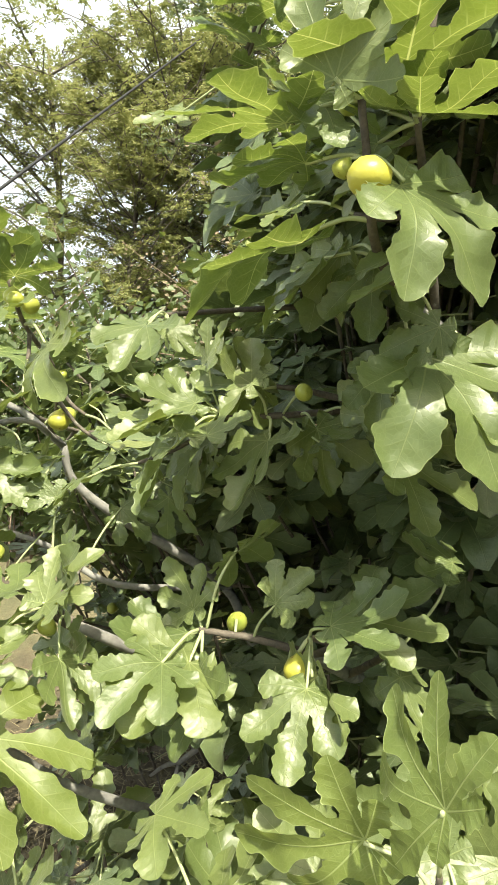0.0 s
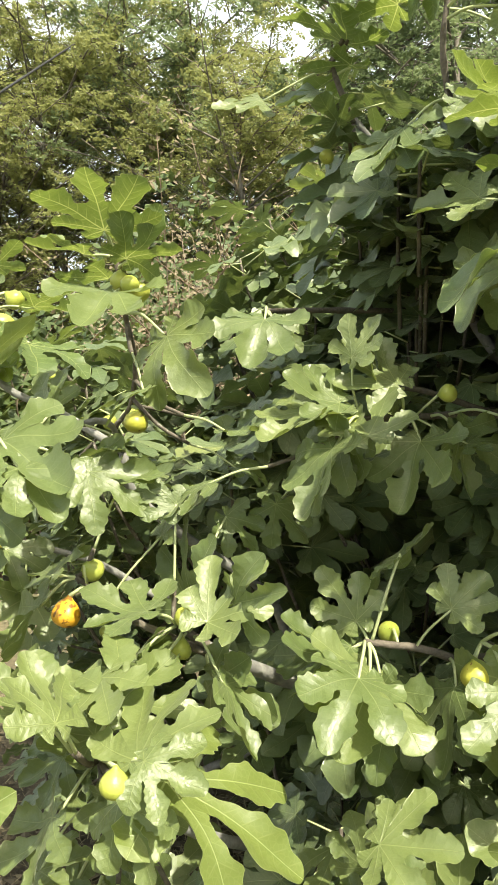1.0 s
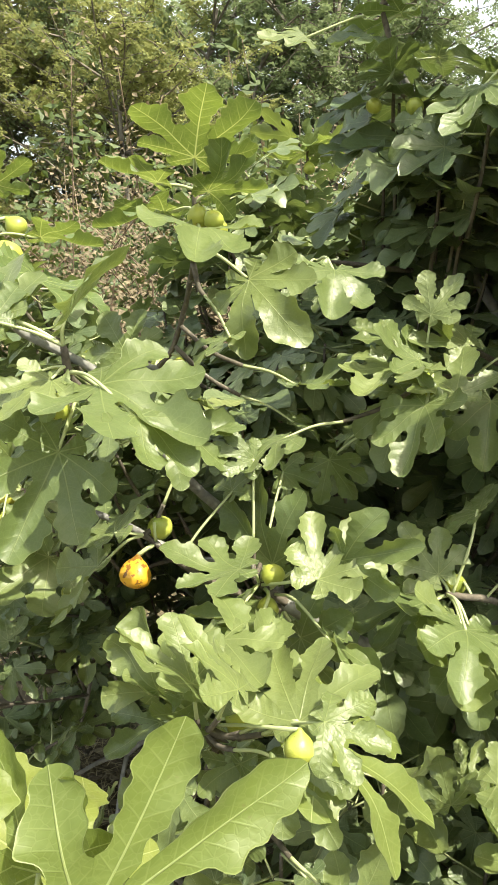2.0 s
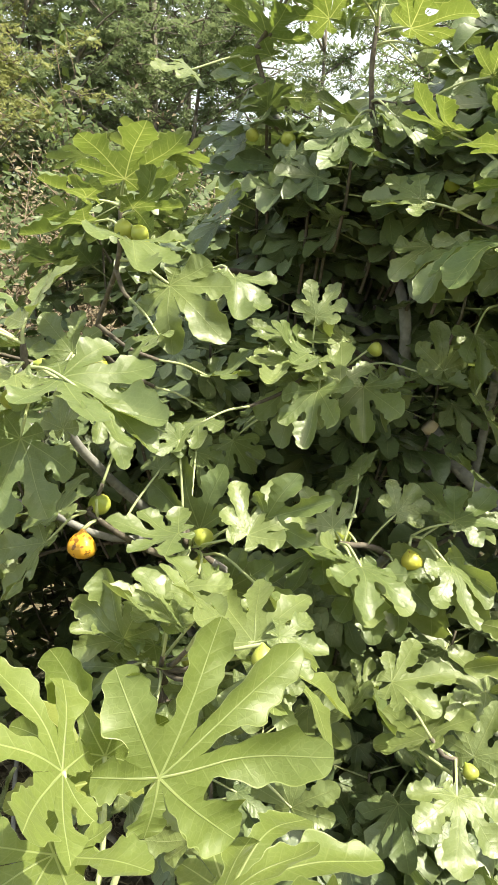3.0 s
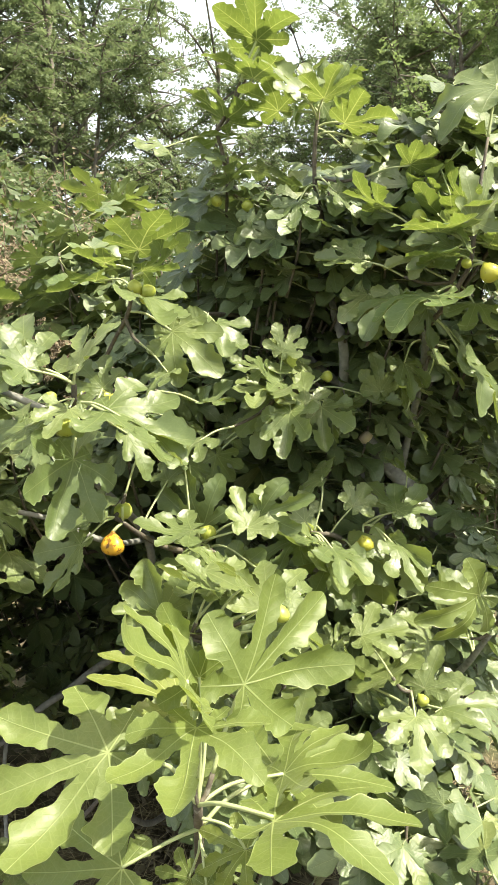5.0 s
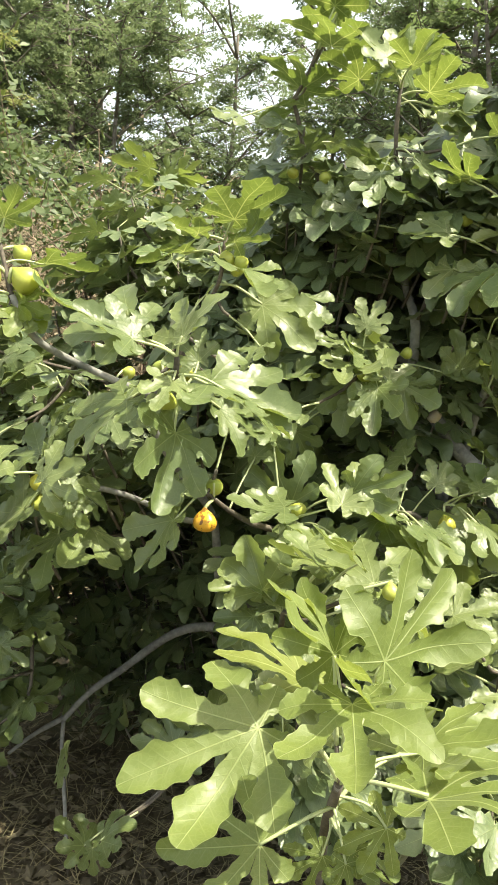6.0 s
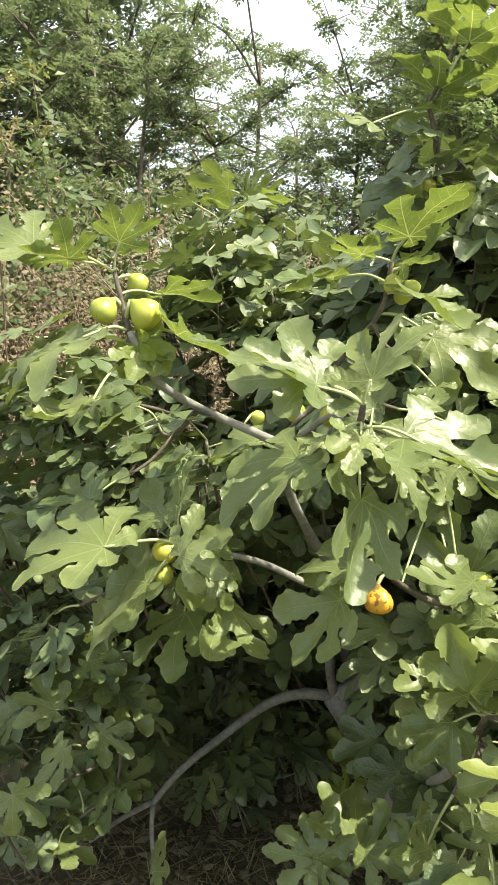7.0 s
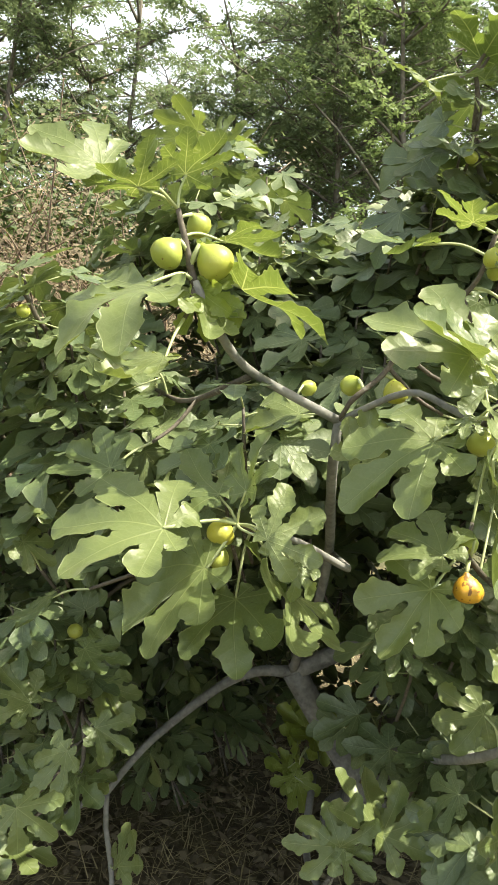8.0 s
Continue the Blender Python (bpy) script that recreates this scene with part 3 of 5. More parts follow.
leaf((0.111, 1.039, 1.453), (0.162, 1.009, 1.466))
leaf((0.076, 1.151, 2.212), (0.128, 1.125, 2.290), "u")
leaf((0.190, 1.116, 2.087), (0.249, 1.070, 2.059))
leaf((0.195, 0.884, 1.807), (0.272, 0.841, 1.887))
leaf((0.204, 0.876, 1.796), (0.121, 0.931, 1.772))
leaf((0.103, 1.113, 2.170), (0.154, 1.080, 2.261), "u")
leaf((0.088, 1.126, 2.176), (0.034, 1.168, 2.135), "u")
leaf((0.084, 1.311, 2.365), (0.141, 1.271, 2.441), "u")
leaf((0.079, 1.315, 2.358), (-0.003, 1.393, 2.429), "u")
leaf((0.160, 1.054, 2.086), (0.242, 0.980, 2.053))
leaf((0.193, 0.840, 1.976), (0.237, 0.808, 2.026), "u")
leaf((0.220, 0.936, 1.139), (0.268, 0.885, 1.053))
leaf((0.331, 0.820, 0.961), (0.264, 0.891, 1.073))
leaf((0.331, 0.820, 0.961), (0.346, 0.822, 1.089))
leaf((-0.465, 0.919, 1.109), (-0.497, 0.928, 1.201))
leaf((-0.376, 0.865, 1.038), (-0.382, 0.860, 0.940))
leaf((-0.373, 0.865, 1.038), (-0.342, 0.857, 0.951))
leaf((0.099, 1.109, 1.950), (0.140, 1.102, 1.896))
leaf((-0.444, 1.074, 1.408), (-0.356, 1.061, 1.341))
leaf((-0.157, 1.206, 1.639), (-0.169, 1.202, 1.573))
leaf((-0.153, 1.205, 1.639), (-0.106, 1.198, 1.597))
leaf((-0.204, 1.210, 1.643), (-0.236, 1.209, 1.577))
leaf((-0.454, 0.954, 1.046), (-0.527, 0.959, 1.015))
leaf((-0.450, 0.851, 1.026), (-0.508, 0.852, 0.953))
leaf((-0.479, 0.898, 0.929), (-0.417, 0.894, 0.961))
leaf((0.054, 0.940, 1.237), (0.099, 0.939, 1.290))
leaf((0.212, 0.923, 1.445), (0.331, 0.933, 1.383))
leaf((0.185, 0.975, 1.493), (0.169, 0.982, 1.587))
leaf((0.203, 0.943, 1.673), (0.269, 0.953, 1.694))
leaf((0.294, 0.970, 1.291), (0.217, 0.963, 1.322))
leaf((0.105, 1.064, 1.471), (0.131, 1.058, 1.368))
leaf((-0.068, 0.891, 0.921), (-0.091, 0.895, 0.991))
leaf((-0.045, 0.897, 0.951), (-0.014, 0.905, 0.998))
leaf((-0.262, 0.789, 0.871), (-0.221, 0.799, 0.955))
leaf((-0.316, 1.072, 1.359), (-0.382, 1.066, 1.376))
leaf((-0.235, 1.122, 1.462), (-0.137, 1.137, 1.489))
leaf((-0.221, 1.169, 1.404), (-0.161, 1.175, 1.389))
leaf((-0.385, 1.100, 1.430), (-0.441, 1.095, 1.449))
leaf((-0.337, 1.095, 1.308), (-0.300, 1.106, 1.373))
leaf((-0.082, 0.790, 1.015), (-0.013, 0.735, 1.050))
leaf((-0.394, 1.096, 1.393), (-0.319, 1.109, 1.430))
leaf((-0.271, 1.080, 1.387), (-0.352, 1.066, 1.337))
leaf((-0.236, 1.160, 1.326), (-0.187, 1.161, 1.267))
leaf((-0.363, 1.061, 1.525), (-0.425, 1.050, 1.489))
leaf((-0.123, 1.179, 1.374), (-0.055, 1.191, 1.423))
leaf((-0.153, 1.172, 1.345), (-0.103, 1.172, 1.276))
leaf((-0.706, 1.746, 1.050), (-0.752, 1.795, 0.993))
leaf((-0.641, 1.722, 0.942), (-0.590, 1.651, 0.917))
leaf((-0.729, 1.647, 0.807), (-0.769, 1.684, 0.734))
leaf((-0.634, 1.686, 0.795), (-0.590, 1.621, 0.759))
leaf((-0.844, 1.623, 0.769), (-0.807, 1.566, 0.721))
leaf((-0.646, 1.926, 1.104), (-0.606, 1.866, 1.064))
leaf((-0.601, 1.881, 1.178), (-0.656, 1.958, 1.205))
leaf((-0.608, 0.579, 0.891), (-0.561, 0.535, 0.865))
leaf((-0.623, 0.616, 0.873), (-0.663, 0.646, 0.839))
leaf((-0.630, 0.571, 0.892), (-0.624, 0.559, 0.837))
leaf((-0.495, 1.076, 1.492), (-0.526, 1.128, 1.550), "f")
leaf((-0.437, 1.289, 1.356), (-0.421, 1.286, 1.447), "f")
leaf((-0.674, 1.465, 1.605), (-0.667, 1.441, 1.530), "y")
leaf((-0.670, 1.459, 1.601), (-0.642, 1.410, 1.546), "y")
leaf((-0.387, 0.839, 0.839), (-0.439, 0.851, 0.911))
leaf((-0.381, 0.939, 0.830), (-0.447, 0.948, 0.878))
leaf((-0.349, 0.941, 0.855), (-0.374, 0.953, 0.936))
leaf((-0.453, 0.993, 0.837), (-0.514, 1.003, 0.896))
leaf((-0.432, 0.890, 0.824), (-0.384, 0.881, 0.771))
leaf((-0.581, 1.349, 0.440), (-0.626, 1.394, 0.500))
leaf((-0.553, 1.326, 0.453), (-0.499, 1.286, 0.504))
leaf((-0.567, 1.337, 0.435), (-0.566, 1.327, 0.367))
leaf((0.249, 1.714, 0.418), (0.189, 1.801, 0.460), "y")
leaf((0.249, 1.713, 0.409), (0.300, 1.635, 0.349), "y")
leaf((0.202, 1.750, 0.287), (0.151, 1.826, 0.330), "y")
leaf((0.207, 1.743, 0.279), (0.224, 1.702, 0.181), "y")

# leaves that stand out, each with its own turn
leaf((0.080, 0.762, 1.818), (-0.036, 0.699, 1.803), "u", (-0.06, -0.13, 0.99), 2, -1, 1.00)
leaf((0.205, 0.772, 1.859), (0.203, 0.620, 1.907), "u", (-0.13, 0.30, 0.95), 9, 1, 1.08)
leaf((0.215, 0.729, 1.804), (0.275, 0.636, 1.787), "u", (0.07, -0.13, 0.99), 1, 1, 1.00)
leaf((0.197, 0.695, 1.733), (0.288, 0.678, 1.632), "", (0.44, -0.73, 0.53), 6, 1, 1.00)
leaf((0.246, 0.803, 1.603), (0.206, 0.765, 1.530), "", (0.39, -0.89, 0.25), 11, -1, 0.92)
leaf((0.112, 0.771, 1.844), (0.141, 0.721, 1.771), "", (0.29, -0.73, 0.61), 2, 1, 0.97)
leaf((0.014, 1.123, 1.531), (-0.063, 1.047, 1.578), "", (0.75, -0.51, 0.41), 1, 1, 1.06)
leaf((-0.096, 1.084, 1.532), (-0.142, 1.151, 1.576), "", (-0.11, -0.60, 0.79), 7, 1, 0.96)
leaf((-0.112, 1.052, 1.494), (-0.203, 0.997, 1.461), "", (-0.19, -0.25, 0.95), 4, 1, 1.00)
leaf((-0.072, 1.085, 1.456), (-0.130, 1.054, 1.356), "", (-0.70, -0.46, 0.54), 10, 1, 1.00)
leaf((-0.068, 0.969, 1.214), (-0.109, 1.012, 1.278), "", (-0.42, -0.86, 0.31), 1, -1, 0.97)
leaf((-0.091, 0.866, 1.177), (-0.143, 0.772, 1.152), "", (0.13, -0.32, 0.94), 10, 1, 1.02)
leaf((-0.079, 0.962, 1.178), (-0.181, 0.916, 1.181), "", (0.18, -0.36, 0.91), 11, 1, 1.00)
leaf((-0.048, 0.907, 1.147), (-0.056, 0.856, 1.045), "", (-0.69, -0.62, 0.37), 1, 1, 0.98)
leaf((0.171, 0.922, 1.220), (0.265, 0.966, 1.279), "", (-0.31, -0.45, 0.84), 5, 1, 1.12)
leaf((0.105, 0.881, 1.160), (0.096, 0.894, 1.008), "", (-0.93, -0.37, 0.02), 6, 1, 1.08)
leaf((0.063, 0.938, 1.128), (0.012, 0.884, 1.041), "", (-0.79, -0.18, 0.58), 5, 1, 0.97)
leaf((0.164, 0.679, 1.078), (0.020, 0.723, 1.024), "s", (-0.26, -0.96, -0.08), 0, -1, 0.79)
leaf((-0.075, 0.990, 0.881), (-0.089, 0.870, 0.871), "", (-0.62, 0.01, 0.78), 4, 1, 1.01)
leaf((0.011, 0.837, 0.870), (0.042, 0.971, 0.936), "", (0.67, -0.44, 0.59), 6, 1, 1.02)
leaf((-0.353, 0.770, 1.137), (-0.287, 0.850, 1.185), "", (-0.47, -0.13, 0.87), 2, -1, 1.01)
leaf((-0.367, 0.758, 1.099), (-0.335, 0.695, 1.050), "", (-0.52, -0.67, 0.52), 7, -1, 0.97)
leaf((-0.431, 0.738, 1.192), (-0.466, 0.798, 1.251), "", (0.66, -0.29, 0.69), 7, 1, 0.94)
leaf((-0.292, 1.038, 1.216), (-0.296, 1.095, 1.338), "", (-0.91, -0.38, 0.14), 2, -1, 0.95)
leaf((-0.236, 0.922, 1.255), (-0.205, 0.820, 1.298), "", (-0.96, -0.27, 0.05), 9, 1, 0.71)
leaf((-0.261, 0.987, 1.129), (-0.187, 0.896, 1.117), "", (-0.78, -0.62, -0.04), 3, 1, 0.86)
leaf((-0.333, 0.957, 1.170), (-0.448, 0.969, 1.142), "", (-0.21, 0.18, 0.96), 2, 1, 0.99)
leaf((-0.353, 0.990, 1.224), (-0.446, 1.049, 1.223), "", (-0.15, -0.21, 0.97), 1, 1, 1.00)
leaf((-0.080, 1.052, 1.510), (-0.173, 1.041, 1.537), "", (0.28, -0.69, 0.67), 1, 1, 1.00)
leaf((-0.057, 1.055, 1.452), (-0.074, 1.039, 1.373), "", (-0.78, -0.55, 0.29), 4, -1, 1.13)
leaf((0.036, 1.028, 1.455), (-0.015, 0.964, 1.363), "", (-0.54, -0.52, 0.66), 4, 1, 0.91)
leaf((-0.419, 1.077, 1.755), (-0.438, 0.970, 1.802), "u", (0.10, 0.39, 0.92), 2, -1, 1.13)
leaf((-0.457, 1.137, 1.728), (-0.538, 1.109, 1.743), "u", (0.22, -0.08, 0.97), 4, -1, 0.99)
leaf((-0.429, 1.223, 1.707), (-0.535, 1.230, 1.680), "u", (-0.24, 0.04, 0.97), 4, -1, 1.00)
leaf((-0.407, 1.078, 1.662), (-0.443, 0.961, 1.620), "", (0.03, -0.35, 0.94), 0, -1, 0.92)
leaf((-0.335, 1.091, 1.609), (-0.296, 0.988, 1.532), "", (-0.68, -0.58, 0.44), 6, 1, 0.87)
leaf((-0.504, 0.925, 1.425), (-0.441, 0.873, 1.379), "", (0.14, -0.56, 0.82), 0, 1, 1.00)
leaf((0.008, 1.061, 1.537), (-0.071, 1.112, 1.587), "", (-0.02, -0.72, 0.70), 11, 1, 1.00)
leaf((-0.101, 0.986, 1.448), (-0.152, 0.955, 1.356), "", (-0.78, -0.32, 0.54), 4, 1, 0.93)
leaf((-0.461, 0.791, 1.175), (-0.529, 0.838, 1.222), "", (0.40, -0.27, 0.87), 4, -1, 0.94)
leaf((-0.275, 0.918, 1.234), (-0.197, 0.943, 1.309), "", (-0.37, -0.69, 0.62), 8, 1, 0.87)
leaf((-0.078, 0.975, 1.171), (-0.165, 1.056, 1.121), "", (-0.50, -0.02, 0.86), 3, -1, 1.00)
leaf((-0.065, 0.908, 1.159), (-0.119, 0.799, 1.114), "", (0.29, -0.49, 0.82), 0, 1, 1.07)
leaf((-0.342, 0.732, 1.154), (-0.280, 0.704, 1.144), "", (-0.11, -0.53, 0.84), 5, 1, 1.02)
leaf((0.130, 0.876, 1.228), (0.233, 0.874, 1.257), "", (-0.26, -0.34, 0.90), 11, -1, 0.99)
leaf((0.099, 0.849, 1.156), (0.073, 0.757, 1.089), "", (0.05, -0.60, 0.80), 7, 1, 1.00)
leaf((0.255, 0.735, 1.028), (0.155, 0.801, 1.052), "", (-0.25, -0.64, 0.72), 4, 1, 1.04)
leaf((-0.014, 0.773, 0.914), (0.066, 0.865, 0.953), "", (-0.54, 0.12, 0.83), 1, -1, 1.02)
leaf((0.046, 0.686, 0.868), (0.129, 0.610, 0.898), "", (-0.49, -0.21, 0.85), 10, -1, 0.89)
leaf((-0.038, 0.689, 0.875), (-0.102, 0.621, 0.816), "", (-0.13, -0.58, 0.80), 3, -1, 1.00)
leaf((0.121, 0.774, 0.963), (0.035, 0.831, 1.007), "", (-0.02, -0.64, 0.77), 3, 1, 1.00)
leaf((0.120, 0.879, 1.695), (0.021, 0.909, 1.628), "", (-0.59, -0.20, 0.78), 6, 1, 1.01)
leaf((0.183, 1.018, 1.485), (0.196, 0.923, 1.467), "", (-0.40, -0.22, 0.89), 4, -1, 0.99)
leaf((0.178, 0.790, 1.799), (0.069, 0.823, 1.772), "", (-0.36, -0.60, 0.72), 10, -1, 1.00)
leaf((-0.577, 0.573, 1.133), (-0.433, 0.560, 1.225), "s", (-0.21, -0.96, 0.20), 2, 1, 0.75)
leaf((-0.677, 0.531, 1.122), (-0.768, 0.445, 1.100), "s", (-0.26, 0.03, 0.96), 5, 1, 0.94)
leaf((-0.614, 0.472, 1.025), (-0.495, 0.358, 1.042), "s", (0.02, 0.17, 0.99), 0, 1, 1.05)
leaf((-0.744, 0.609, 1.084), (-0.892, 0.664, 1.056), "s", (-0.34, -0.56, 0.76), 2, -1, 0.86)
leaf((-0.657, 0.579, 1.157), (-0.770, 0.563, 1.236), "s", (0.56, -0.42, 0.71), 1, 1, 0.98)
leaf((-0.584, 0.694, 1.065), (-0.625, 0.817, 1.126), "s", (0.32, -0.34, 0.88), 0, 1, 0.99)
leaf((-0.540, 0.533, 1.020), (-0.486, 0.428, 1.068), "s", (-0.28, 0.28, 0.92), 1, -1, 0.99)
leaf((-0.490, 0.591, 0.978), (-0.332, 0.555, 1.005), "s", (-0.18, -0.04, 0.98), 0, -1, 1.00)
leaf((-0.539, 0.984, 1.454), (-0.437, 0.868, 1.411), "", (-0.22, -0.50, 0.84), 4, -1, 0.89)
leaf((-0.660, 1.030, 1.524), (-0.734, 1.083, 1.580), "", (0.03, -0.71, 0.71), 4, 1, 0.97)
leaf((0.028, 1.039, 2.140), (-0.023, 0.945, 2.170), "u", (0.03, 0.29, 0.96), 8, -1, 1.00)
leaf((-0.015, 1.330, 2.160), (-0.132, 1.247, 2.172), "u", (0.32, -0.31, 0.90), 2, -1, 1.07)
leaf((0.048, 1.293, 2.353), (-0.038, 1.202, 2.429), "u", (0.46, 0.28, 0.85), 9, 1, 1.05)
leaf((0.117, 1.055, 2.113), (0.158, 0.931, 2.108), "u", (0.31, 0.06, 0.95), 8, -1, 1.03)
leaf((0.004, 1.089, 2.160), (-0.002, 1.162, 2.250), "", (-0.29, -0.75, 0.59), 4, 1, 1.01)
leaf((0.037, 1.287, 2.262), (-0.094, 1.202, 2.251), "u", (0.11, -0.29, 0.95), 2, -1, 1.11)
leaf((0.037, 1.195, 2.156), (-0.062, 1.220, 2.206), "u", (0.47, 0.11, 0.88), 10, -1, 1.00)
leaf((-0.165, 1.381, 2.069), (-0.259, 1.356, 2.055), "", (0.04, -0.59, 0.80), 7, 1, 0.99)
leaf((0.090, 1.049, 1.949), (0.177, 1.019, 1.896), "", (0.03, -0.85, 0.53), 10, -1, 0.99)
leaf((0.217, 0.828, 1.865), (0.101, 0.837, 1.910), "u", (0.36, 0.08, 0.93), 11, 1, 1.01)
leaf((-0.583, 1.020, 1.372), (-0.640, 0.977, 1.248), "", (0.11, -0.95, 0.28), 4, -1, 0.96)
leaf((-0.519, 1.111, 1.198), (-0.581, 1.155, 1.100), "", (-0.86, -0.06, 0.51), 4, -1, 0.98)
leaf((-0.652, 1.044, 1.532), (-0.703, 1.152, 1.593), "", (-0.57, -0.59, 0.57), 10, -1, 1.00)
leaf((-0.579, 1.008, 1.533), (-0.502, 1.018, 1.624), "", (-0.76, 0.19, 0.62), 2, -1, 1.00)
leaf((-0.593, 1.011, 1.460), (-0.648, 0.979, 1.410), "", (-0.32, -0.60, 0.73), 2, 1, 0.92)
leaf((-0.636, 1.085, 1.425), (-0.731, 1.159, 1.351), "", (-0.65, -0.07, 0.76), 10, 1, 0.97)
leaf((-0.753, 1.429, 1.256), (-0.846, 1.585, 1.259), "", (-0.41, -0.26, 0.87), 10, 1, 1.03)
leaf((-0.685, 1.400, 1.187), (-0.754, 1.521, 1.078), "", (-0.75, 0.16, 0.65), 0, 1, 1.07)
leaf((-0.582, 1.322, 1.150), (-0.688, 1.220, 1.115), "", (0.33, -0.59, 0.74), 4, -1, 1.12)
leaf((-0.617, 1.392, 1.129), (-0.693, 1.324, 1.039), "", (-0.71, -0.12, 0.69), 2, -1, 1.09)
leaf((-0.642, 1.421, 1.292), (-0.613, 1.524, 1.327), "", (-0.47, -0.16, 0.87), 11, 1, 1.01)
leaf((-0.647, 1.366, 1.311), (-0.631, 1.346, 1.405), "", (-0.90, 0.37, 0.23), 8, 1, 0.99)
leaf((-0.778, 1.497, 1.732), (-0.874, 1.460, 1.739), "u", (-0.09, 0.42, 0.90), 4, 1, 0.99)
leaf((-0.836, 1.507, 1.751), (-0.877, 1.608, 1.800), "", (-0.52, -0.53, 0.67), 2, -1, 1.01)
leaf((-0.682, 1.500, 1.775), (-0.679, 1.429, 1.829), "u", (0.20, 0.60, 0.77), 4, 1, 1.01)
leaf((-0.603, 1.479, 1.689), (-0.495, 1.450, 1.689), "u", (0.03, 0.11, 0.99), 4, 1, 1.00)
leaf((-0.602, 1.438, 1.618), (-0.553, 1.296, 1.549), "u", (0.40, -0.29, 0.87), 8, -1, 0.99)
leaf((-0.768, 1.470, 1.604), (-0.896, 1.535, 1.525), "", (-0.54, -0.04, 0.84), 6, -1, 1.05)
leaf((-0.660, 1.453, 1.573), (-0.721, 1.398, 1.542), "", (-0.06, -0.43, 0.90), 0, -1, 0.93)
leaf((-0.508, 1.758, 1.485), (-0.579, 1.837, 1.437), "", (-0.53, 0.04, 0.85), 11, 1, 1.00)
leaf((-0.412, 1.815, 1.441), (-0.499, 1.787, 1.380), "", (-0.59, 0.14, 0.79), 6, 1, 1.00)
leaf((0.132, 0.717, 1.839), (0.172, 0.713, 1.960), "", (-0.13, -0.99, 0.01), 2, 1, 0.88)
leaf((0.235, 0.789, 1.575), (0.311, 0.709, 1.454), "", (0.17, -0.77, 0.62), 6, 1, 1.01)
leaf((0.259, 0.756, 2.149), (0.215, 0.917, 2.139), "", (-0.77, -0.17, 0.62), 6, -1, 1.04)
leaf((0.085, 0.967, 1.785), (0.021, 1.049, 1.795), "", (-0.50, -0.48, 0.72), 4, 1, 1.00)
leaf((0.022, 1.105, 1.923), (-0.034, 1.061, 1.859), "", (-0.59, -0.32, 0.74), 7, -1, 0.97)
leaf((-0.007, 1.220, 1.907), (-0.020, 1.224, 1.810), "", (-0.55, -0.83, 0.05), 11, -1, 0.80)
leaf((-0.180, 1.146, 1.637), (-0.219, 1.067, 1.571), "", (-0.08, -0.61, 0.79), 0, -1, 1.00)
leaf((-0.416, 0.930, 1.082), (-0.511, 0.941, 1.105), "", (0.19, -0.29, 0.94), 1, -1, 1.00)
leaf((0.282, 0.805, 1.556), (0.306, 0.733, 1.489), "", (0.30, -0.59, 0.75), 5, 1, 0.99)
leaf((0.241, 0.906, 1.501), (0.227, 1.007, 1.524), "", (0.56, -0.11, 0.82), 9, -1, 0.82)
leaf((0.130, 0.978, 1.717), (0.095, 0.933, 1.606), "", (-0.46, -0.76, 0.45), 2, -1, 0.99)
leaf((0.094, 0.770, 1.699), (-0.047, 0.782, 1.645), "u", (-0.36, -0.02, 0.93), 6, 1, 1.00)
leaf((0.101, 0.757, 1.771), (-0.004, 0.774, 1.767), "u", (-0.04, 0.04, 1.00), 3, -1, 0.97)
leaf((0.222, 0.562, 1.192), (0.172, 0.652, 1.249), "s", (-0.80, -0.56, 0.19), 0, -1, 1.00)
leaf((-0.480, 1.922, 0.921), (-0.442, 1.999, 0.996), "", (-0.80, -0.17, 0.58), 2, 1, 0.99)
leaf((-0.497, 1.931, 0.793), (-0.624, 1.991, 0.822), "", (0.07, -0.31, 0.95), 3, -1, 1.00)
leaf((-0.473, 1.859, 0.761), (-0.469, 1.758, 0.708), "", (-0.11, -0.47, 0.88), 4, -1, 0.98)
leaf((-0.471, 1.911, 0.520), (-0.362, 1.933, 0.522), "", (0.06, -0.38, 0.92), 1, -1, 1.01)
leaf((-0.478, 1.912, 0.509), (-0.563, 1.839, 0.470), "", (-0.58, 0.26, 0.77), 5, 1, 1.00)
leaf((-0.284, 1.086, 0.929), (-0.356, 1.152, 0.906), "", (-0.66, -0.54, 0.52), 11, 1, 0.96)
leaf((-0.623, 1.328, 1.237), (-0.530, 1.315, 1.195), "", (0.25, -0.61, 0.75), 10, -1, 0.99)
leaf((-0.501, 1.107, 1.247), (-0.480, 1.214, 1.275), "", (-0.55, -0.11, 0.82), 10, 1, 1.01)
leaf((-0.433, 1.423, 1.417), (-0.478, 1.518, 1.390), "", (-0.51, 0.01, 0.86), 0, -1, 1.00)
leaf((-0.653, 1.866, 0.784), (-0.728, 1.949, 0.804), "", (-0.21, -0.40, 0.89), 2, 1, 0.99)
leaf((-0.497, 1.901, 0.789), (-0.543, 2.055, 0.805), "", (0.01, -0.10, 1.00), 2, 1, 1.05)
leaf((-0.671, 1.644, 1.301), (-0.679, 1.757, 1.327), "", (-0.64, -0.22, 0.74), 4, 1, 1.01)
leaf((-0.497, 1.916, 0.500), (-0.481, 2.036, 0.477), "", (-0.73, 0.22, 0.65), 11, 1, 1.02)
leaf((-0.339, 1.240, 0.652), (-0.230, 1.300, 0.717), "", (0.07, -0.79, 0.61), 5, -1, 1.04)
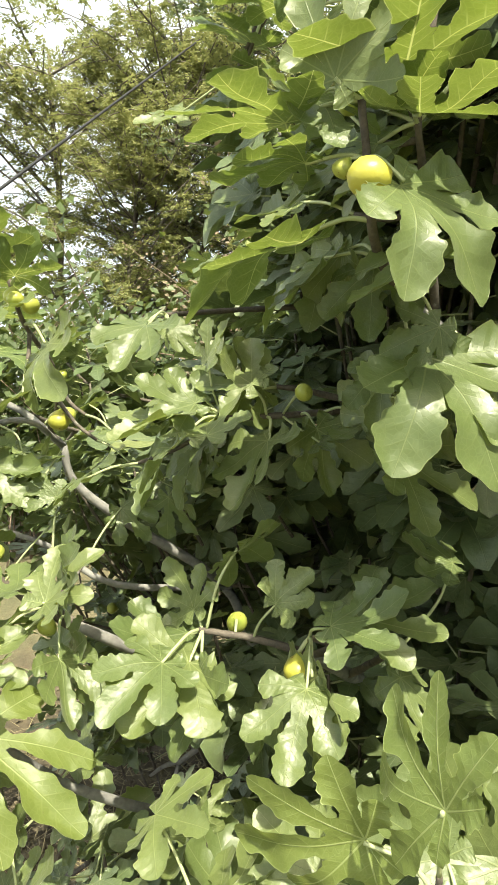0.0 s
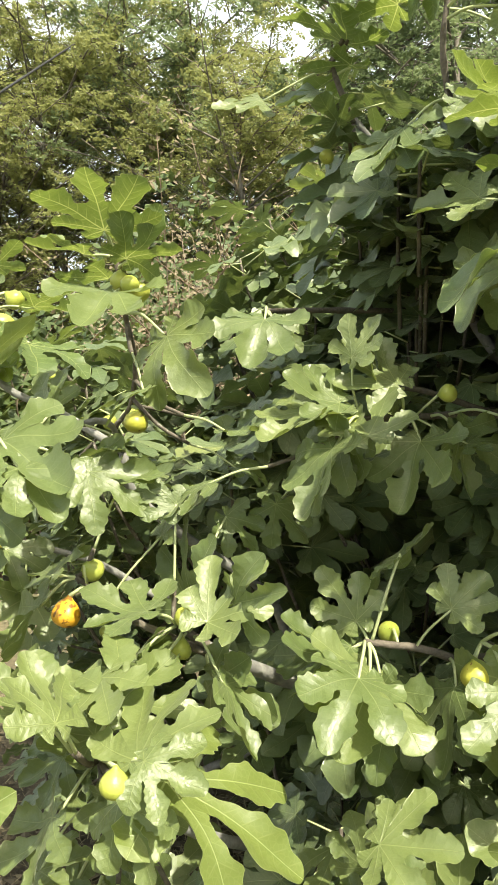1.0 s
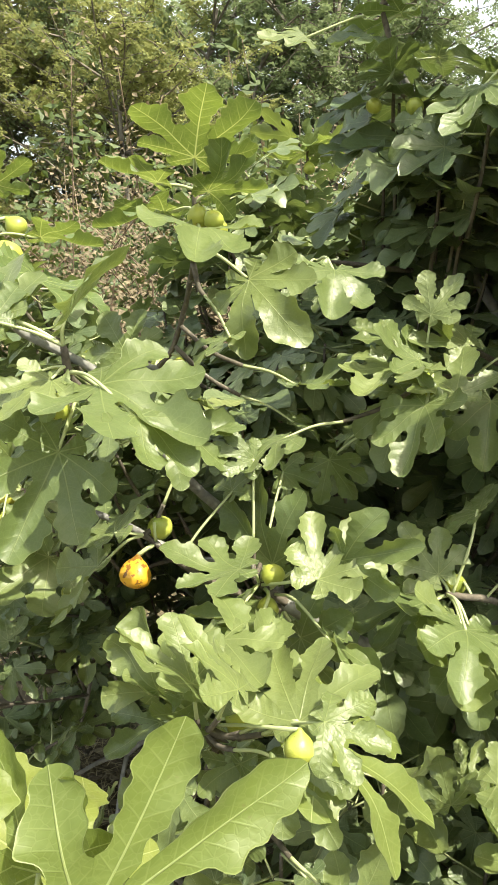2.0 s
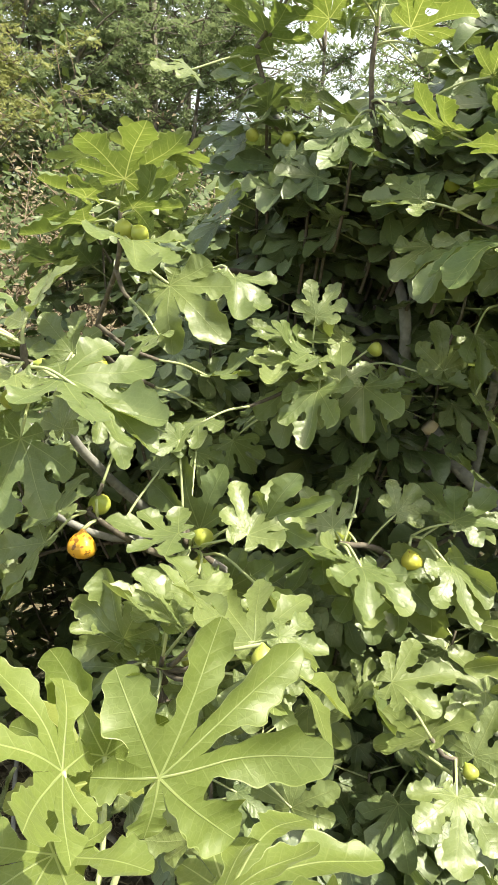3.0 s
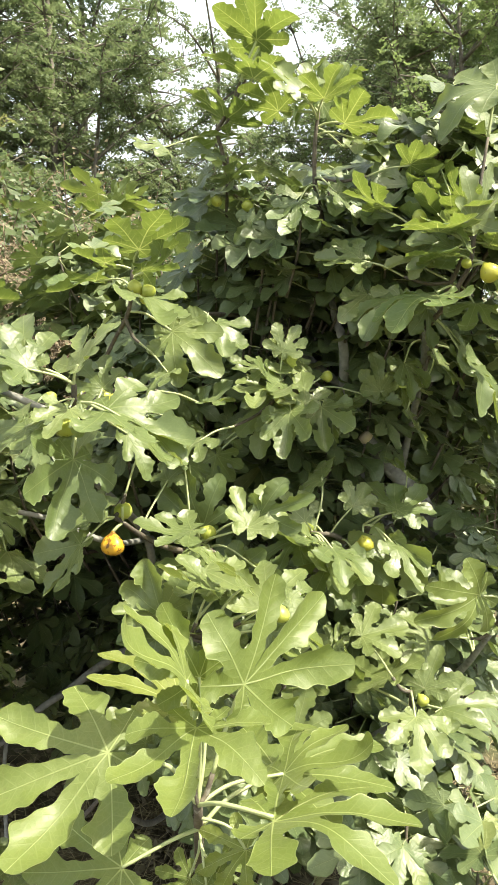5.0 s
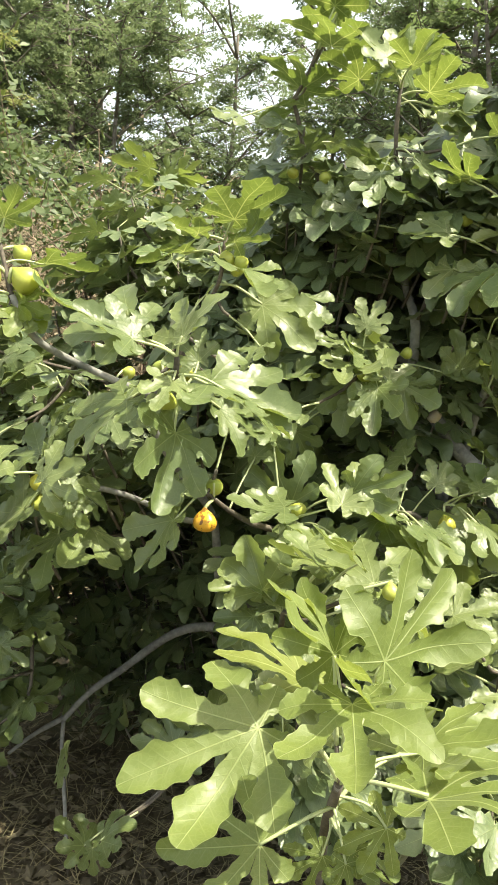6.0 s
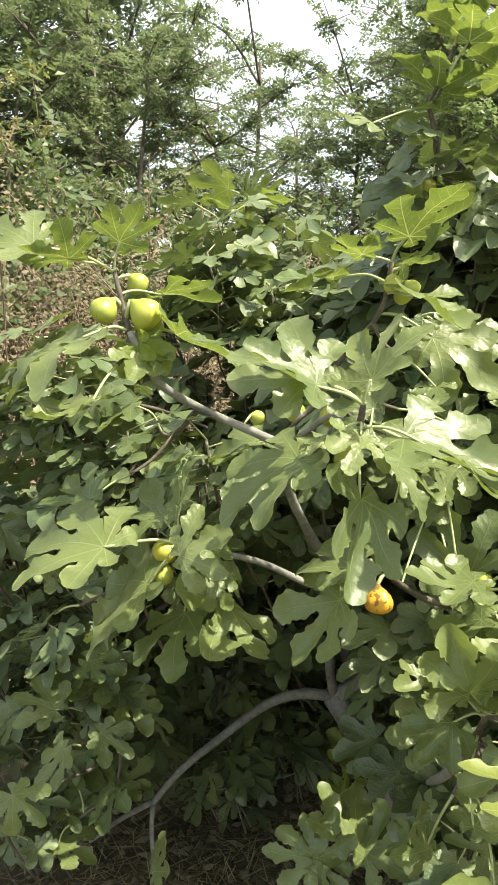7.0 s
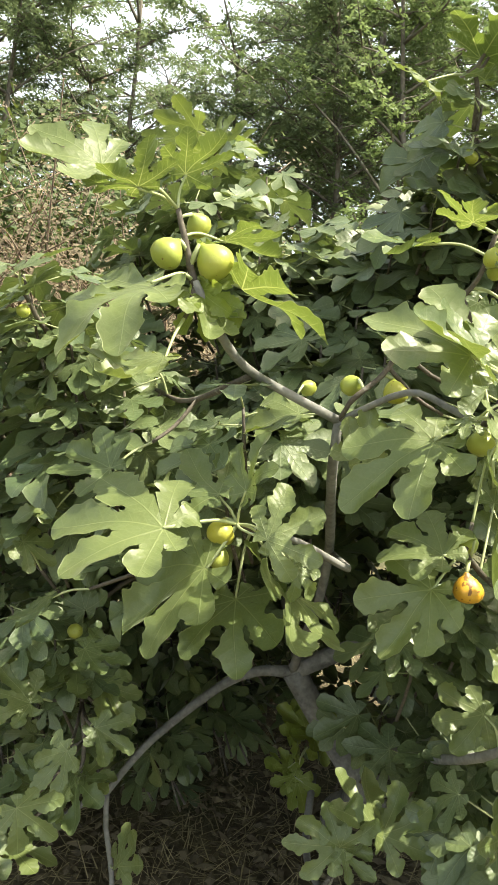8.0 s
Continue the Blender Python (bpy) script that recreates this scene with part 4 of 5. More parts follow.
leaf((-0.379, 0.853, 1.157), (-0.313, 0.935, 1.198), "", (0.19, -0.56, 0.81), 5, 1, 1.00)
leaf((-0.402, 0.883, 1.177), (-0.449, 0.787, 1.141), "", (-0.31, -0.20, 0.93), 1, 1, 1.00)
leaf((-0.433, 0.996, 1.083), (-0.512, 1.011, 1.096), "", (0.06, -0.43, 0.90), 4, 1, 0.95)
leaf((-0.362, 0.966, 1.173), (-0.369, 1.058, 1.139), "", (-0.73, 0.18, 0.66), 7, 1, 1.00)
leaf((-0.006, 0.980, 1.304), (0.014, 1.079, 1.279), "", (-0.65, 0.30, 0.69), 6, -1, 1.00)
leaf((-0.253, 0.913, 1.153), (-0.213, 0.859, 1.081), "", (0.69, -0.35, 0.63), 4, 1, 0.91)
leaf((0.197, 0.854, 1.903), (0.142, 0.893, 1.972), "u", (0.64, -0.34, 0.69), 3, 1, 1.00)
leaf((0.216, 0.794, 1.907), (0.166, 0.827, 1.978), "u", (0.69, -0.34, 0.64), 1, -1, 1.00)
leaf((0.179, 0.913, 1.998), (0.175, 0.832, 2.017), "u", (0.49, 0.17, 0.86), 0, 1, 0.95)
leaf((0.121, 0.942, 1.900), (0.026, 0.961, 1.944), "u", (0.36, -0.29, 0.89), 11, -1, 1.00)
leaf((0.191, 0.796, 1.833), (0.230, 0.702, 1.832), "u", (0.11, 0.04, 0.99), 1, 1, 1.00)
leaf((0.179, 0.856, 1.679), (0.168, 0.820, 1.595), "", (-0.16, -0.90, 0.40), 5, -1, 0.98)
leaf((0.233, 0.766, 1.685), (0.144, 0.728, 1.631), "", (-0.32, -0.44, 0.84), 7, -1, 1.00)
leaf((0.198, 0.922, 1.561), (0.186, 0.869, 1.486), "", (-0.23, -0.78, 0.58), 10, 1, 0.98)
leaf((0.233, 0.856, 1.565), (0.332, 0.854, 1.533), "", (0.22, -0.67, 0.71), 10, -1, 0.99)
leaf((-0.051, 0.993, 1.464), (-0.064, 1.095, 1.510), "", (-0.28, -0.42, 0.86), 4, -1, 1.00)
leaf((0.144, 0.900, 1.706), (0.139, 0.919, 1.613), "", (-0.85, -0.52, -0.06), 4, -1, 1.06)
leaf((-0.320, 0.796, 1.101), (-0.165, 0.760, 1.003), "s", (0.35, -0.48, 0.80), 0, 1, 0.78)

# ---- figs ----
def fig_mesh(material, seed, burst=False):
    """A pear-shaped fig hanging along -z from its neck, one wide in radius."""
    rng = random.Random(seed)
    profile = [(0.12, -0.10), (0.18, -0.20), (0.30, -0.36), (0.58, -0.60), (0.84, -0.95), (0.98, -1.32), (1.0, -1.62), (0.88, -1.98), (0.60, -2.24), (0.25, -2.36), (0.12, -2.33)]
    sides, verts, faces = 14, [], []
    ph = rng.uniform(0, 6.3)
    for r, z in profile:
        for s in range(sides):
            a = 2 * math.pi * s / sides
            ribs = 1 + 0.022 * math.sin(7 * a + ph) + 0.03 * math.sin(2 * a + ph)
            tear = -0.22 * max(0.0, math.cos(a - ph)) ** 6 * max(0.0, math.sin(-z * 1.3)) if burst else 0.0
            verts.append(((r + tear) * ribs * math.cos(a) + 0.05 * z, (r + tear) * ribs * math.sin(a), z))
    for k in range(len(profile) - 1):
        for s in range(sides):
            a, b = k * sides + s, k * sides + (s + 1) % sides
            faces.append((a, a + sides, b + sides, b))
    faces.append(tuple(range(sides)))
    faces.append(tuple((len(profile) - 1) * sides + s for s in reversed(range(sides))))
    return mesh_from("fig", verts, faces, material)


FIG_SHAPES = {"green": [fig_mesh(FIG, 1), fig_mesh(FIG, 2)], "ripe": [fig_mesh(FIG_RIPE, 3)], "burst": [fig_mesh(FIG_BURST, 4, True)]}


def fig(centre, radius, state="green", lean=None):
    """A fig on the nearest shoot, its neck towards the shoot."""
    centre = Vector(centre)
    owner, line = min(SHOOTS, key=lambda s: min((p - centre).length for p in s[1]))
    base = min(line, key=lambda p: (p - centre).length)
    neck = (base - centre) * 0.7 + Vector((0, 0, 0.02)) if lean is None else Vector(lean)
    neck.normalize()
    turn = neck.to_track_quat("Z", "Y").to_matrix().to_4x4()
    m = Matrix.Translation(centre + neck * radius * 1.3) @ turn @ Matrix.Diagonal((radius, radius, radius * 0.92, 1))
    label = {"green": "", "ripe": "ripe yellow fig", "burst": "burst orange overripe fig"}[state]
    ob = link("fig", LEAF_RNG.choice(FIG_SHAPES[state]), owner, m, label)
    top = centre + neck * radius * 1.3
    if (base - top).length > 0.004:
        verts, faces = tube_arrays([top - neck * 0.003, top.lerp(base, 0.5), base], radius * 0.16, radius * 0.14, 6)
        link("fig_stalk", mesh_from("fig_stalk", verts, faces, PETIOLE), owner)
    return ob


fig((0.163, 0.695, 1.738), 0.021, "ripe", (-0.1, 0.5, 0.8))
fig((0.140, 0.735, 1.758), 0.011)
fig((0.36, 0.93, 2.00), 0.019, "ripe")
fig((-0.402, 1.120, 1.688), 0.016)
fig((-0.373, 1.122, 1.674), 0.016)
fig((-0.389, 1.265, 1.472), 0.021, "ripe", (0.2, 0.3, 0.9))
fig((-0.058, 1.060, 1.475), 0.017)
fig((-0.010, 1.005, 1.185), 0.016)
fig((0.083, 0.925, 1.150), 0.020, "ripe", (0.1, 0.4, 0.9))
fig((-0.302, 1.005, 1.212), 0.016)
fig((-0.308, 1.000, 1.168), 0.015)
fig((-0.476, 1.075, 1.198), 0.022, "burst", (0.2, 0.2, 0.95))
fig((-0.439, 1.095, 1.257), 0.018)
fig((-0.660, 1.448, 1.648), 0.029, "green", (-0.55, 0.35, 0.6))
fig((-0.716, 1.496, 1.654), 0.025, "green", (0.6, -0.2, 0.7))
fig((-0.645, 1.500, 1.708), 0.020)
fig((-0.371, 0.722, 1.138), 0.015, "green", (0.1, 0.2, 0.95))
fig((-0.586, 1.043, 1.424), 0.018, "green", (0.3, 0.1, 0.9))
fig((-0.649, 1.408, 1.238), 0.022, "ripe", (0.6, 0.2, 0.7))
fig((-0.652, 1.405, 1.198), 0.018)
fig((-0.402, 1.340, 1.478), 0.019)
fig((-0.447, 1.400, 1.467), 0.015)
fig((-0.513, 1.913, 0.883), 0.017)
fig((-0.655, 1.945, 1.568), 0.014)
fig((0.023, 0.715, 0.881), 0.013)
fig((0.085, 1.057, 1.527), 0.014)
fig((0.152, 0.863, 1.872), 0.017)
fig((0.169, 0.976, 1.827), 0.014)
fig((-0.386, 1.095, 1.681), 0.014)
fig((0.189, 2.215, 2.093), 0.019)
fig((-0.377, 0.890, 1.069), 0.014)
fig((-0.008, 1.251, 1.938), 0.015)
fig((-0.052, 1.315, 1.952), 0.014)

# ---- the rest of the crown: whorls of leaves at the ends of inner shoots ----
MASS_RNG = random.Random(11)


def inside(rng, centre, radii):
    """A random place in an ellipsoid."""
    while True:
        d = Vector((rng.uniform(-1, 1), rng.uniform(-1, 1), rng.uniform(-1, 1)))
        if d.length < 1:
            return Vector(centre) + Vector((d.x * radii[0], d.y * radii[1], d.z * radii[2]))


# parts of the crown: centre, radii, whorls, leaf size
CROWN = [
    ((0.62, 1.95, 1.38), (0.95, 0.75, 0.52), 175, 1.0),
    ((0.50, 1.45, 1.88), (0.55, 0.26, 0.30), 52, 0.95),
    ((0.70, 1.30, 1.45), (0.50, 0.26, 0.40), 52, 1.0),
    ((-0.35, 2.10, 1.42), (0.45, 0.36, 0.34), 34, 0.95),
    ((-0.10, 1.62, 1.42), (0.26, 0.24, 0.22), 9, 0.95),
    ((0.52, 1.28, 0.72), (0.58, 0.26, 0.42), 60, 0.95),
    ((0.08, 1.25, 0.98), (0.26, 0.14, 0.22), 14, 0.9),
    ((-0.56, 2.22, 0.78), (0.26, 0.32, 0.48), 34, 0.8),
    ((0.50, 2.40, 0.70), (0.85, 0.35, 0.60), 95, 1.0),
    ((0.32, 0.98, 0.52), (0.34, 0.16, 0.26), 24, 0.9),
    ((0.75, 1.75, 0.65), (0.35, 0.40, 0.45), 30, 1.0),
    ((0.10, 2.15, 1.92), (0.36, 0.30, 0.24), 18, 1.0),
    ((-0.47, 1.60, 1.30), (0.16, 0.20, 0.20), 6, 0.9),
    ((0.52, 1.02, 0.95), (0.26, 0.09, 0.32), 22, 0.95),
    ((0.28, 2.28, 0.55), (0.46, 0.20, 0.50), 46, 0.95),
    ((-0.12, 1.05, 0.74), (0.16, 0.12, 0.20), 14, 0.85),
    ((-0.25, 2.62, 0.95), (0.65, 0.28, 0.75), 46, 1.0),
    ((0.56, 0.94, 2.06), (0.34, 0.18, 0.20), 34, 1.0),
    ((0.30, 1.36, 1.98), (0.38, 0.16, 0.20), 26, 0.95),
    # out of view, added to cast shade on the lower right leaves
    ((0.72, 0.74, 1.62), (0.18, 0.16, 0.30), 10, 1.0),
    ((0.02, 2.05, 1.02), (0.30, 0.20, 0.32), 18, 0.95),
    ((1.10, 2.10, 0.70), (0.35, 0.30, 0.30), 20, 1.0),
    ((0.00, 0.63, 0.61), (0.14, 0.14, 0.12), 7, 0.9),
    # hidden filler, added to keep overhead light out of the inner crown
    ((0.35, 1.72, 1.72), (0.50, 0.34, 0.16), 40, 1.0),
    ((0.52, 1.08, 1.66), (0.26, 0.14, 0.28), 26, 0.95),
    ((0.22, 1.12, 1.90), (0.22, 0.12, 0.12), 11, 0.85),
    ((0.58, 0.92, 1.02), (0.14, 0.08, 0.16), 10, 0.9),
]


# openings in the crown, where limbs show: centre, radius
OPEN = [((0.40, 1.06, 1.27), 0.21), ((0.28, 0.97, 1.28), 0.20), ((0.50, 1.00, 1.18), 0.13), ((0.14, 0.88, 1.28), 0.14), ((0.18, 1.08, 1.64), 0.14), ((0.24, 1.12, 1.50), 0.12), ((0.05, 0.98, 1.66), 0.12)]


def scatter_leaf(store, hub, ahead, up, size, rng):
    verts, faces, uvs = store
    bv, bf, bu = COARSE[rng.randrange(len(COARSE))]
    ahead = ahead.normalized()
    up = (up - ahead * up.dot(ahead)).normalized()
    right = ahead.cross(up)
    first = len(verts)
    for x, y, z in bv:
        verts.append(hub + (right * x + ahead * y + up * z) * size)
    faces.extend(tuple(first + i for i in f) for f in bf)
    uvs.extend(bu)


def whorl(store, twigs, at, rng, count, scale, spread=0.07):
    out = Vector((at.x - TREE_AXIS.x, at.y - TREE_AXIS.y, 0.0))
    out = out.normalized() if out.length > 0.05 else Vector((0, -1, 0))
    root = at - out * rng.uniform(0.05, 0.12) - Vector((0, 0, rng.uniform(0.16, 0.30)))
    v, f = tube_arrays(smooth_line([root, root.lerp(at, 0.5) + out * 0.02, at], 2), 0.0042, 0.003, 5, first=len(twigs[0]))
    twigs[0].extend(v)
    twigs[1].extend(f)
    turn = rng.uniform(0, 6.3)
    for k in range(count):
        a = turn + k * 2.4
        node = at.lerp(root, 0.55 * k / count)
        away = Vector((math.cos(a), math.sin(a), rng.uniform(-0.15, 0.55)))
        hub = node + away * spread * rng.uniform(0.7, 1.3)
        v, f = tube_arrays([node, hub], 0.002, 0.0016, 4, first=len(twigs[2]))
        twigs[2].extend(v)
        twigs[3].extend(f)
        droop = Vector((math.cos(a), math.sin(a), rng.uniform(-1.0, 0.1)))
        up = Vector((0, 0, 1)) + 0.5 * out + 0.45 * Vector((rng.uniform(-1, 1), rng.uniform(-1, 1), rng.uniform(-1, 1)))
        scatter_leaf(store, hub, droop, up, scale * rng.uniform(0.075, 0.135), rng)


mass, twigs = ([], [], []), ([], [], [], [])
for centre, radii, number, scale in CROWN:
    for _ in range(number):
        at = inside(MASS_RNG, centre, radii)
        if all((at - Vector(c)).length > r for c, r in OPEN):
            whorl(mass, twigs, at, MASS_RNG, MASS_RNG.randint(6, 9), scale)
tagged(link("foliage", mesh_from("foliage", mass[0], mass[1], LEAF_SHADED, mass[2]), tree, None, "dense shaded inner leaves"), kind="stuff")
tagged(link("twigwork", mesh_from("twigwork", twigs[0], twigs[1], SHOOT), tree, None, "thin brown inner twigs"), kind="stuff")
tagged(link("stalkwork", mesh_from("stalkwork", twigs[2], twigs[3], PETIOLE), tree, None, "pale green leaf stalks"), kind="stuff")

# ---- trees and scrub behind ----
LOCUST_BARK = bark_material("locust_bark", (0.06, 0.05, 0.04), (0.20, 0.175, 0.14), 6.0)
LOCUST_DARK = plain_material("locust_leaf", (0.10, 0.140, 0.080), (0.22, 0.265, 0.145), 1.2, 0.55, True, 0.42, (0.28, 0.35, 0.14))
LOCUST_YELLOW = plain_material("yellowing_locust_leaf", (0.15, 0.195, 0.080), (0.34, 0.34, 0.13), 1.2, 0.55, True, 0.45, (0.38, 0.39, 0.14))
LOCUST_LIGHT = plain_material("light_locust_leaf", (0.115, 0.165, 0.075), (0.23, 0.29, 0.125), 1.2, 0.55, True, 0.42, (0.28, 0.37, 0.12))
DRY_LEAF = plain_material("dry_leaf", (0.11, 0.090, 0.055), (0.27, 0.222, 0.145), 3.0, 0.85, True, 0.2, (0.35, 0.2, 0.08))
DRY_STEM = bark_material("dry_stem", (0.10, 0.07, 0.05), (0.27, 0.20, 0.14), 20.0)
DEAD_LEAF = plain_material("dead_leaf", (0.060, 0.048, 0.030), (0.18, 0.148, 0.085), 9.0, 0.9, True)
STRAW = plain_material("straw", (0.16, 0.130, 0.065), (0.38, 0.325, 0.175), 5.0, 0.8, True)
SHRUB = plain_material("shrub_leaf", (0.045, 0.075, 0.025), (0.11, 0.15, 0.05), 3.0, 0.5, True, 0.3)


def spray(verts, faces, at, ahead, rng, size, leaflets):
    """A feathery compound leaf: pairs of small oval leaflets along a drooping stalk."""
    ahead = ahead.normalized()
    side = ahead.cross(Vector((0, 0, 1)))
    side = side.normalized() if side.length > 0.1 else Vector((1, 0, 0))
    up = side.cross(ahead)
    for k in range(leaflets):
        f = (k // 2 + 1) / (leaflets // 2 + 1)
        p = at + ahead * size * f - Vector((0, 0, 0.25 * size * f * f))
        out = side * (1 if k % 2 else -1) + ahead * 0.3 + up * rng.uniform(-0.9, 0.7)
        long, wide = size * rng.uniform(0.24, 0.32), (ahead + up * rng.uniform(-0.7, 0.7)) * size * 0.085
        first = len(verts)
        verts.extend((p, p + out * long * 0.5 + wide, p + out * long, p + out * long * 0.5 - wide))
        faces.append((first, first + 1, first + 2, first + 3))


def locust(name, at, height, seed, material, label, fullness=1.0, crown_low=0.10, width=0.30):
    """A feathery tree: leaning trunk, limbs, and a loose crown of compound leaves with gaps."""
    rng = random.Random(seed)
    root = thing(name, at, label, "tree", "trees behind the fig")
    base = Vector(at)
    lean = Vector((rng.uniform(-0.08, 0.08), rng.uniform(-0.08, 0.08), 1.0))
    trunk = [base + Vector((0, 0, -0.2))]
    for k in range(1, 6):
        trunk.append(base + lean * (height * 0.88 * k / 5) + Vector((rng.uniform(-1, 1), rng.uniform(-1, 1), 0)) * height * 0.02)
    line = smooth_line(trunk, 4)
    v, f = tube_arrays(line, height * 0.010, height * 0.003, 8, 0.05, rng)
    link("trunk", mesh_from("trunk", v, f, LOCUST_BARK), root)
    wood, leaves = ([], []), ([], [])
    for _ in range(int(30 * fullness)):
        f = rng.uniform(crown_low, 1.0)
        start = line[int(f * (len(line) - 1))]
        a = rng.uniform(0, 2 * math.pi)
        reach = height * width * (0.45 + 0.60 * math.sin(math.pi * min(1.0, f * 0.92))) * rng.uniform(0.5, 1.1)
        end = start + Vector((math.cos(a), math.sin(a), rng.uniform(0.2, 0.9))) * reach
        mid = start.lerp(end, 0.5) + Vector((rng.uniform(-1, 1), rng.uniform(-1, 1), rng.uniform(0, 1))) * reach * 0.12
        branch = smooth_line([start, mid, end], 4)
        v, fc = tube_arrays(branch, height * 0.0032, height * 0.0006, 4, first=len(wood[0]))
        wood[0].extend(v)
        wood[1].extend(fc)
        for _ in range(12):
            p = branch[rng.randint(2, len(branch) - 1)]
            b = rng.uniform(0, 2 * math.pi)
            twig = p + Vector((math.cos(b), math.sin(b), rng.uniform(-0.35, 0.7))) * rng.uniform(0.25, 0.8) * height * 0.09
            v, fc = tube_arrays([p, p.lerp(twig, 0.5) + Vector((0, 0, 0.03)), twig], height * 0.0014, height * 0.0006, 3, first=len(wood[0]))
            wood[0].extend(v)
            wood[1].extend(fc)
            for _ in range(rng.randint(4, 8)):
                q = p.lerp(twig, rng.uniform(0.2, 1.05)) + Vector((rng.gauss(0, 1), rng.gauss(0, 1), rng.gauss(0, 1))) * 0.05
                c = rng.uniform(0, 2 * math.pi)
                spray(*leaves, q, Vector((math.cos(c), math.sin(c), rng.uniform(-0.5, 0.3))), rng, rng.uniform(0.15, 0.27) * height / 8.2, 12)
    tagged(link("branchwork", mesh_from("branchwork", *wood, LOCUST_BARK), root), kind="stuff")
    tagged(link("crown", mesh_from("crown", *leaves, material, None, False), root), kind="stuff")
    return root


def thicket(name, at, size, seed, material, stem, label, category, count, leaf_size, dry):
    """A tangle of arching stems with small leaves."""
    rng = random.Random(seed)
    root = thing(name, at, label, category, "scrub behind the fig")
    wood, leaves = ([], []), ([], [])
    for _ in range(count):
        b = Vector(at) + Vector((rng.uniform(-0.5, 0.5) * size[0], rng.uniform(-0.5, 0.5) * size[1], -0.05))
        h = size[2] * rng.uniform(0.45, 1.05)
        a = rng.uniform(0, 6.3)
        over = Vector((math.cos(a), math.sin(a), 0)) * h * rng.uniform(0.1, 0.55)
        line = smooth_line([b, b + over * 0.3 + Vector((0, 0, h * 0.6)), b + over + Vector((0, 0, h * rng.uniform(0.7, 1.0)))], 5)
        v, fc = tube_arrays(line, 0.008, 0.003, 4, first=len(wood[0]))
        wood[0].extend(v)
        wood[1].extend(fc)
        for _ in range(dry):
            p = line[rng.randint(2, len(line) - 1)] + Vector((rng.gauss(0, 1), rng.gauss(0, 1), rng.gauss(0, 1))) * 0.10
            d = Vector((rng.uniform(-1, 1), rng.uniform(-1, 1), rng.uniform(-0.8, 0.6))).normalized()
            w = d.orthogonal().normalized() * leaf_size * 0.33
            lift = d.cross(w).normalized() * leaf_size * rng.uniform(-0.2, 0.2)
            first = len(leaves[0])
            long = leaf_size * rng.uniform(0.7, 1.3)
            leaves[0].extend((p, p + d * long * 0.5 + w + lift, p + d * long, p + d * long * 0.5 - w + lift))
            leaves[1].append((first, first + 1, first + 2, first + 3))
    tagged(link("stemwork", mesh_from("stemwork", *wood, stem), root), kind="stuff")
    tagged(link("leaves", mesh_from("leaves", *leaves, material, None, False), root), kind="stuff")
    return root


GREEN_TALL = "tall dark green locust tree with feathery leaves"
YELLOW = "locust tree whose feathery leaves are turning yellow"
LIGHT = "light green feathery locust tree behind the fig"
a_tree = locust("locust_tree", (5.1, 12.9, 0), 10.5, 21, LOCUST_DARK, GREEN_TALL, 1.05, 0.12, 0.30)
b_tree = locust("locust_tree", (-3.7, 15.4, 0), 9.8, 22, LOCUST_YELLOW, YELLOW, 1.8, 0.12, 0.36)
c_tree = locust("locust_tree", (9.5, 6.0, 0), 8.5, 23, LOCUST_LIGHT, LIGHT, 1.1, 0.15, 0.36)
d_tree = locust("locust_tree", (4.6, 12.0, 0), 9.0, 24, LOCUST_DARK, GREEN_TALL, 0.8, 0.2)


def again(source, x, y, turn, scale):
    ob = copy_thing(source, Matrix.Identity(4))
    ob.matrix_basis = pose(x, y, 0, 0, 0, turn) @ Matrix.Scale(scale, 4)
    return ob


again(b_tree, -1.7, 15.6, 100, 1.05)
again(d_tree, 5.6, 13.6, 200, 1.25)
again(b_tree, -5.6, 15.0, 300, 0.95)
again(b_tree, -4.3, 13.4, 40, 0.72)
again(d_tree, 8.2, 6.3, 300, 1.15)
again(b_tree, -2.8, 17.0, 200, 1.1)
again(b_tree, -2.5, 14.6, 260, 0.86)
again(b_tree, -0.2, 13.0, 70, 0.85)
again(a_tree, 1.6, 11.5, 160, 0.74)
again(d_tree, 4.2, 10.4, 60, 1.05)
again(b_tree, -1.0, 13.6, 20, 0.8)
again(a_tree, 3.0, 13.0, 40, 0.95)
again(d_tree, 5.8, 9.6, 130, 0.72)
again(a_tree, 10.0, 12.5, 250, 0.85)
again(a_tree, 8.8, 9.6, 60, 0.76)
again(a_tree, 6.9, 10.4, 80, 0.78)
again(d_tree, 2.4, 13.2, 330, 1.05)
again(c_tree, 11.0, 8.6, 100, 1.0)
again(d_tree, 2.0, 10.0, 300, 0.75)
again(c_tree, 8.0, -1.5, 300, 0.9)
again(d_tree, 9.1, 7.1, 20, 0.9)
again(d_tree, 3.6, 9.4, 250, 0.74)
again(d_tree, -1.4, 14.6, 200, 1.05)
again(b_tree, 0.9, 9.2, 190, 0.62)
again(a_tree, 0.3, 12.5, 10, 0.9)
again(d_tree, 7.4, 6.4, 140, 0.8)
again(a_tree, 11.5, 10.2, 140, 1.05)
again(c_tree, 7.2, 4.8, 60, 0.85)
again(c_tree, 9.6, 4.2, 10, 1.1)
# unseen trees added behind the path to block light from the low sky
for x, y, turn, scale in ((-7.5, 3.0, 15, 0.8), (-3.5, -7.5, 200, 0.8), (2.5, -8.0, 60, 0.75), (7.0, -5.5, 320, 0.8)):
    again(d_tree, x, y, turn, scale)

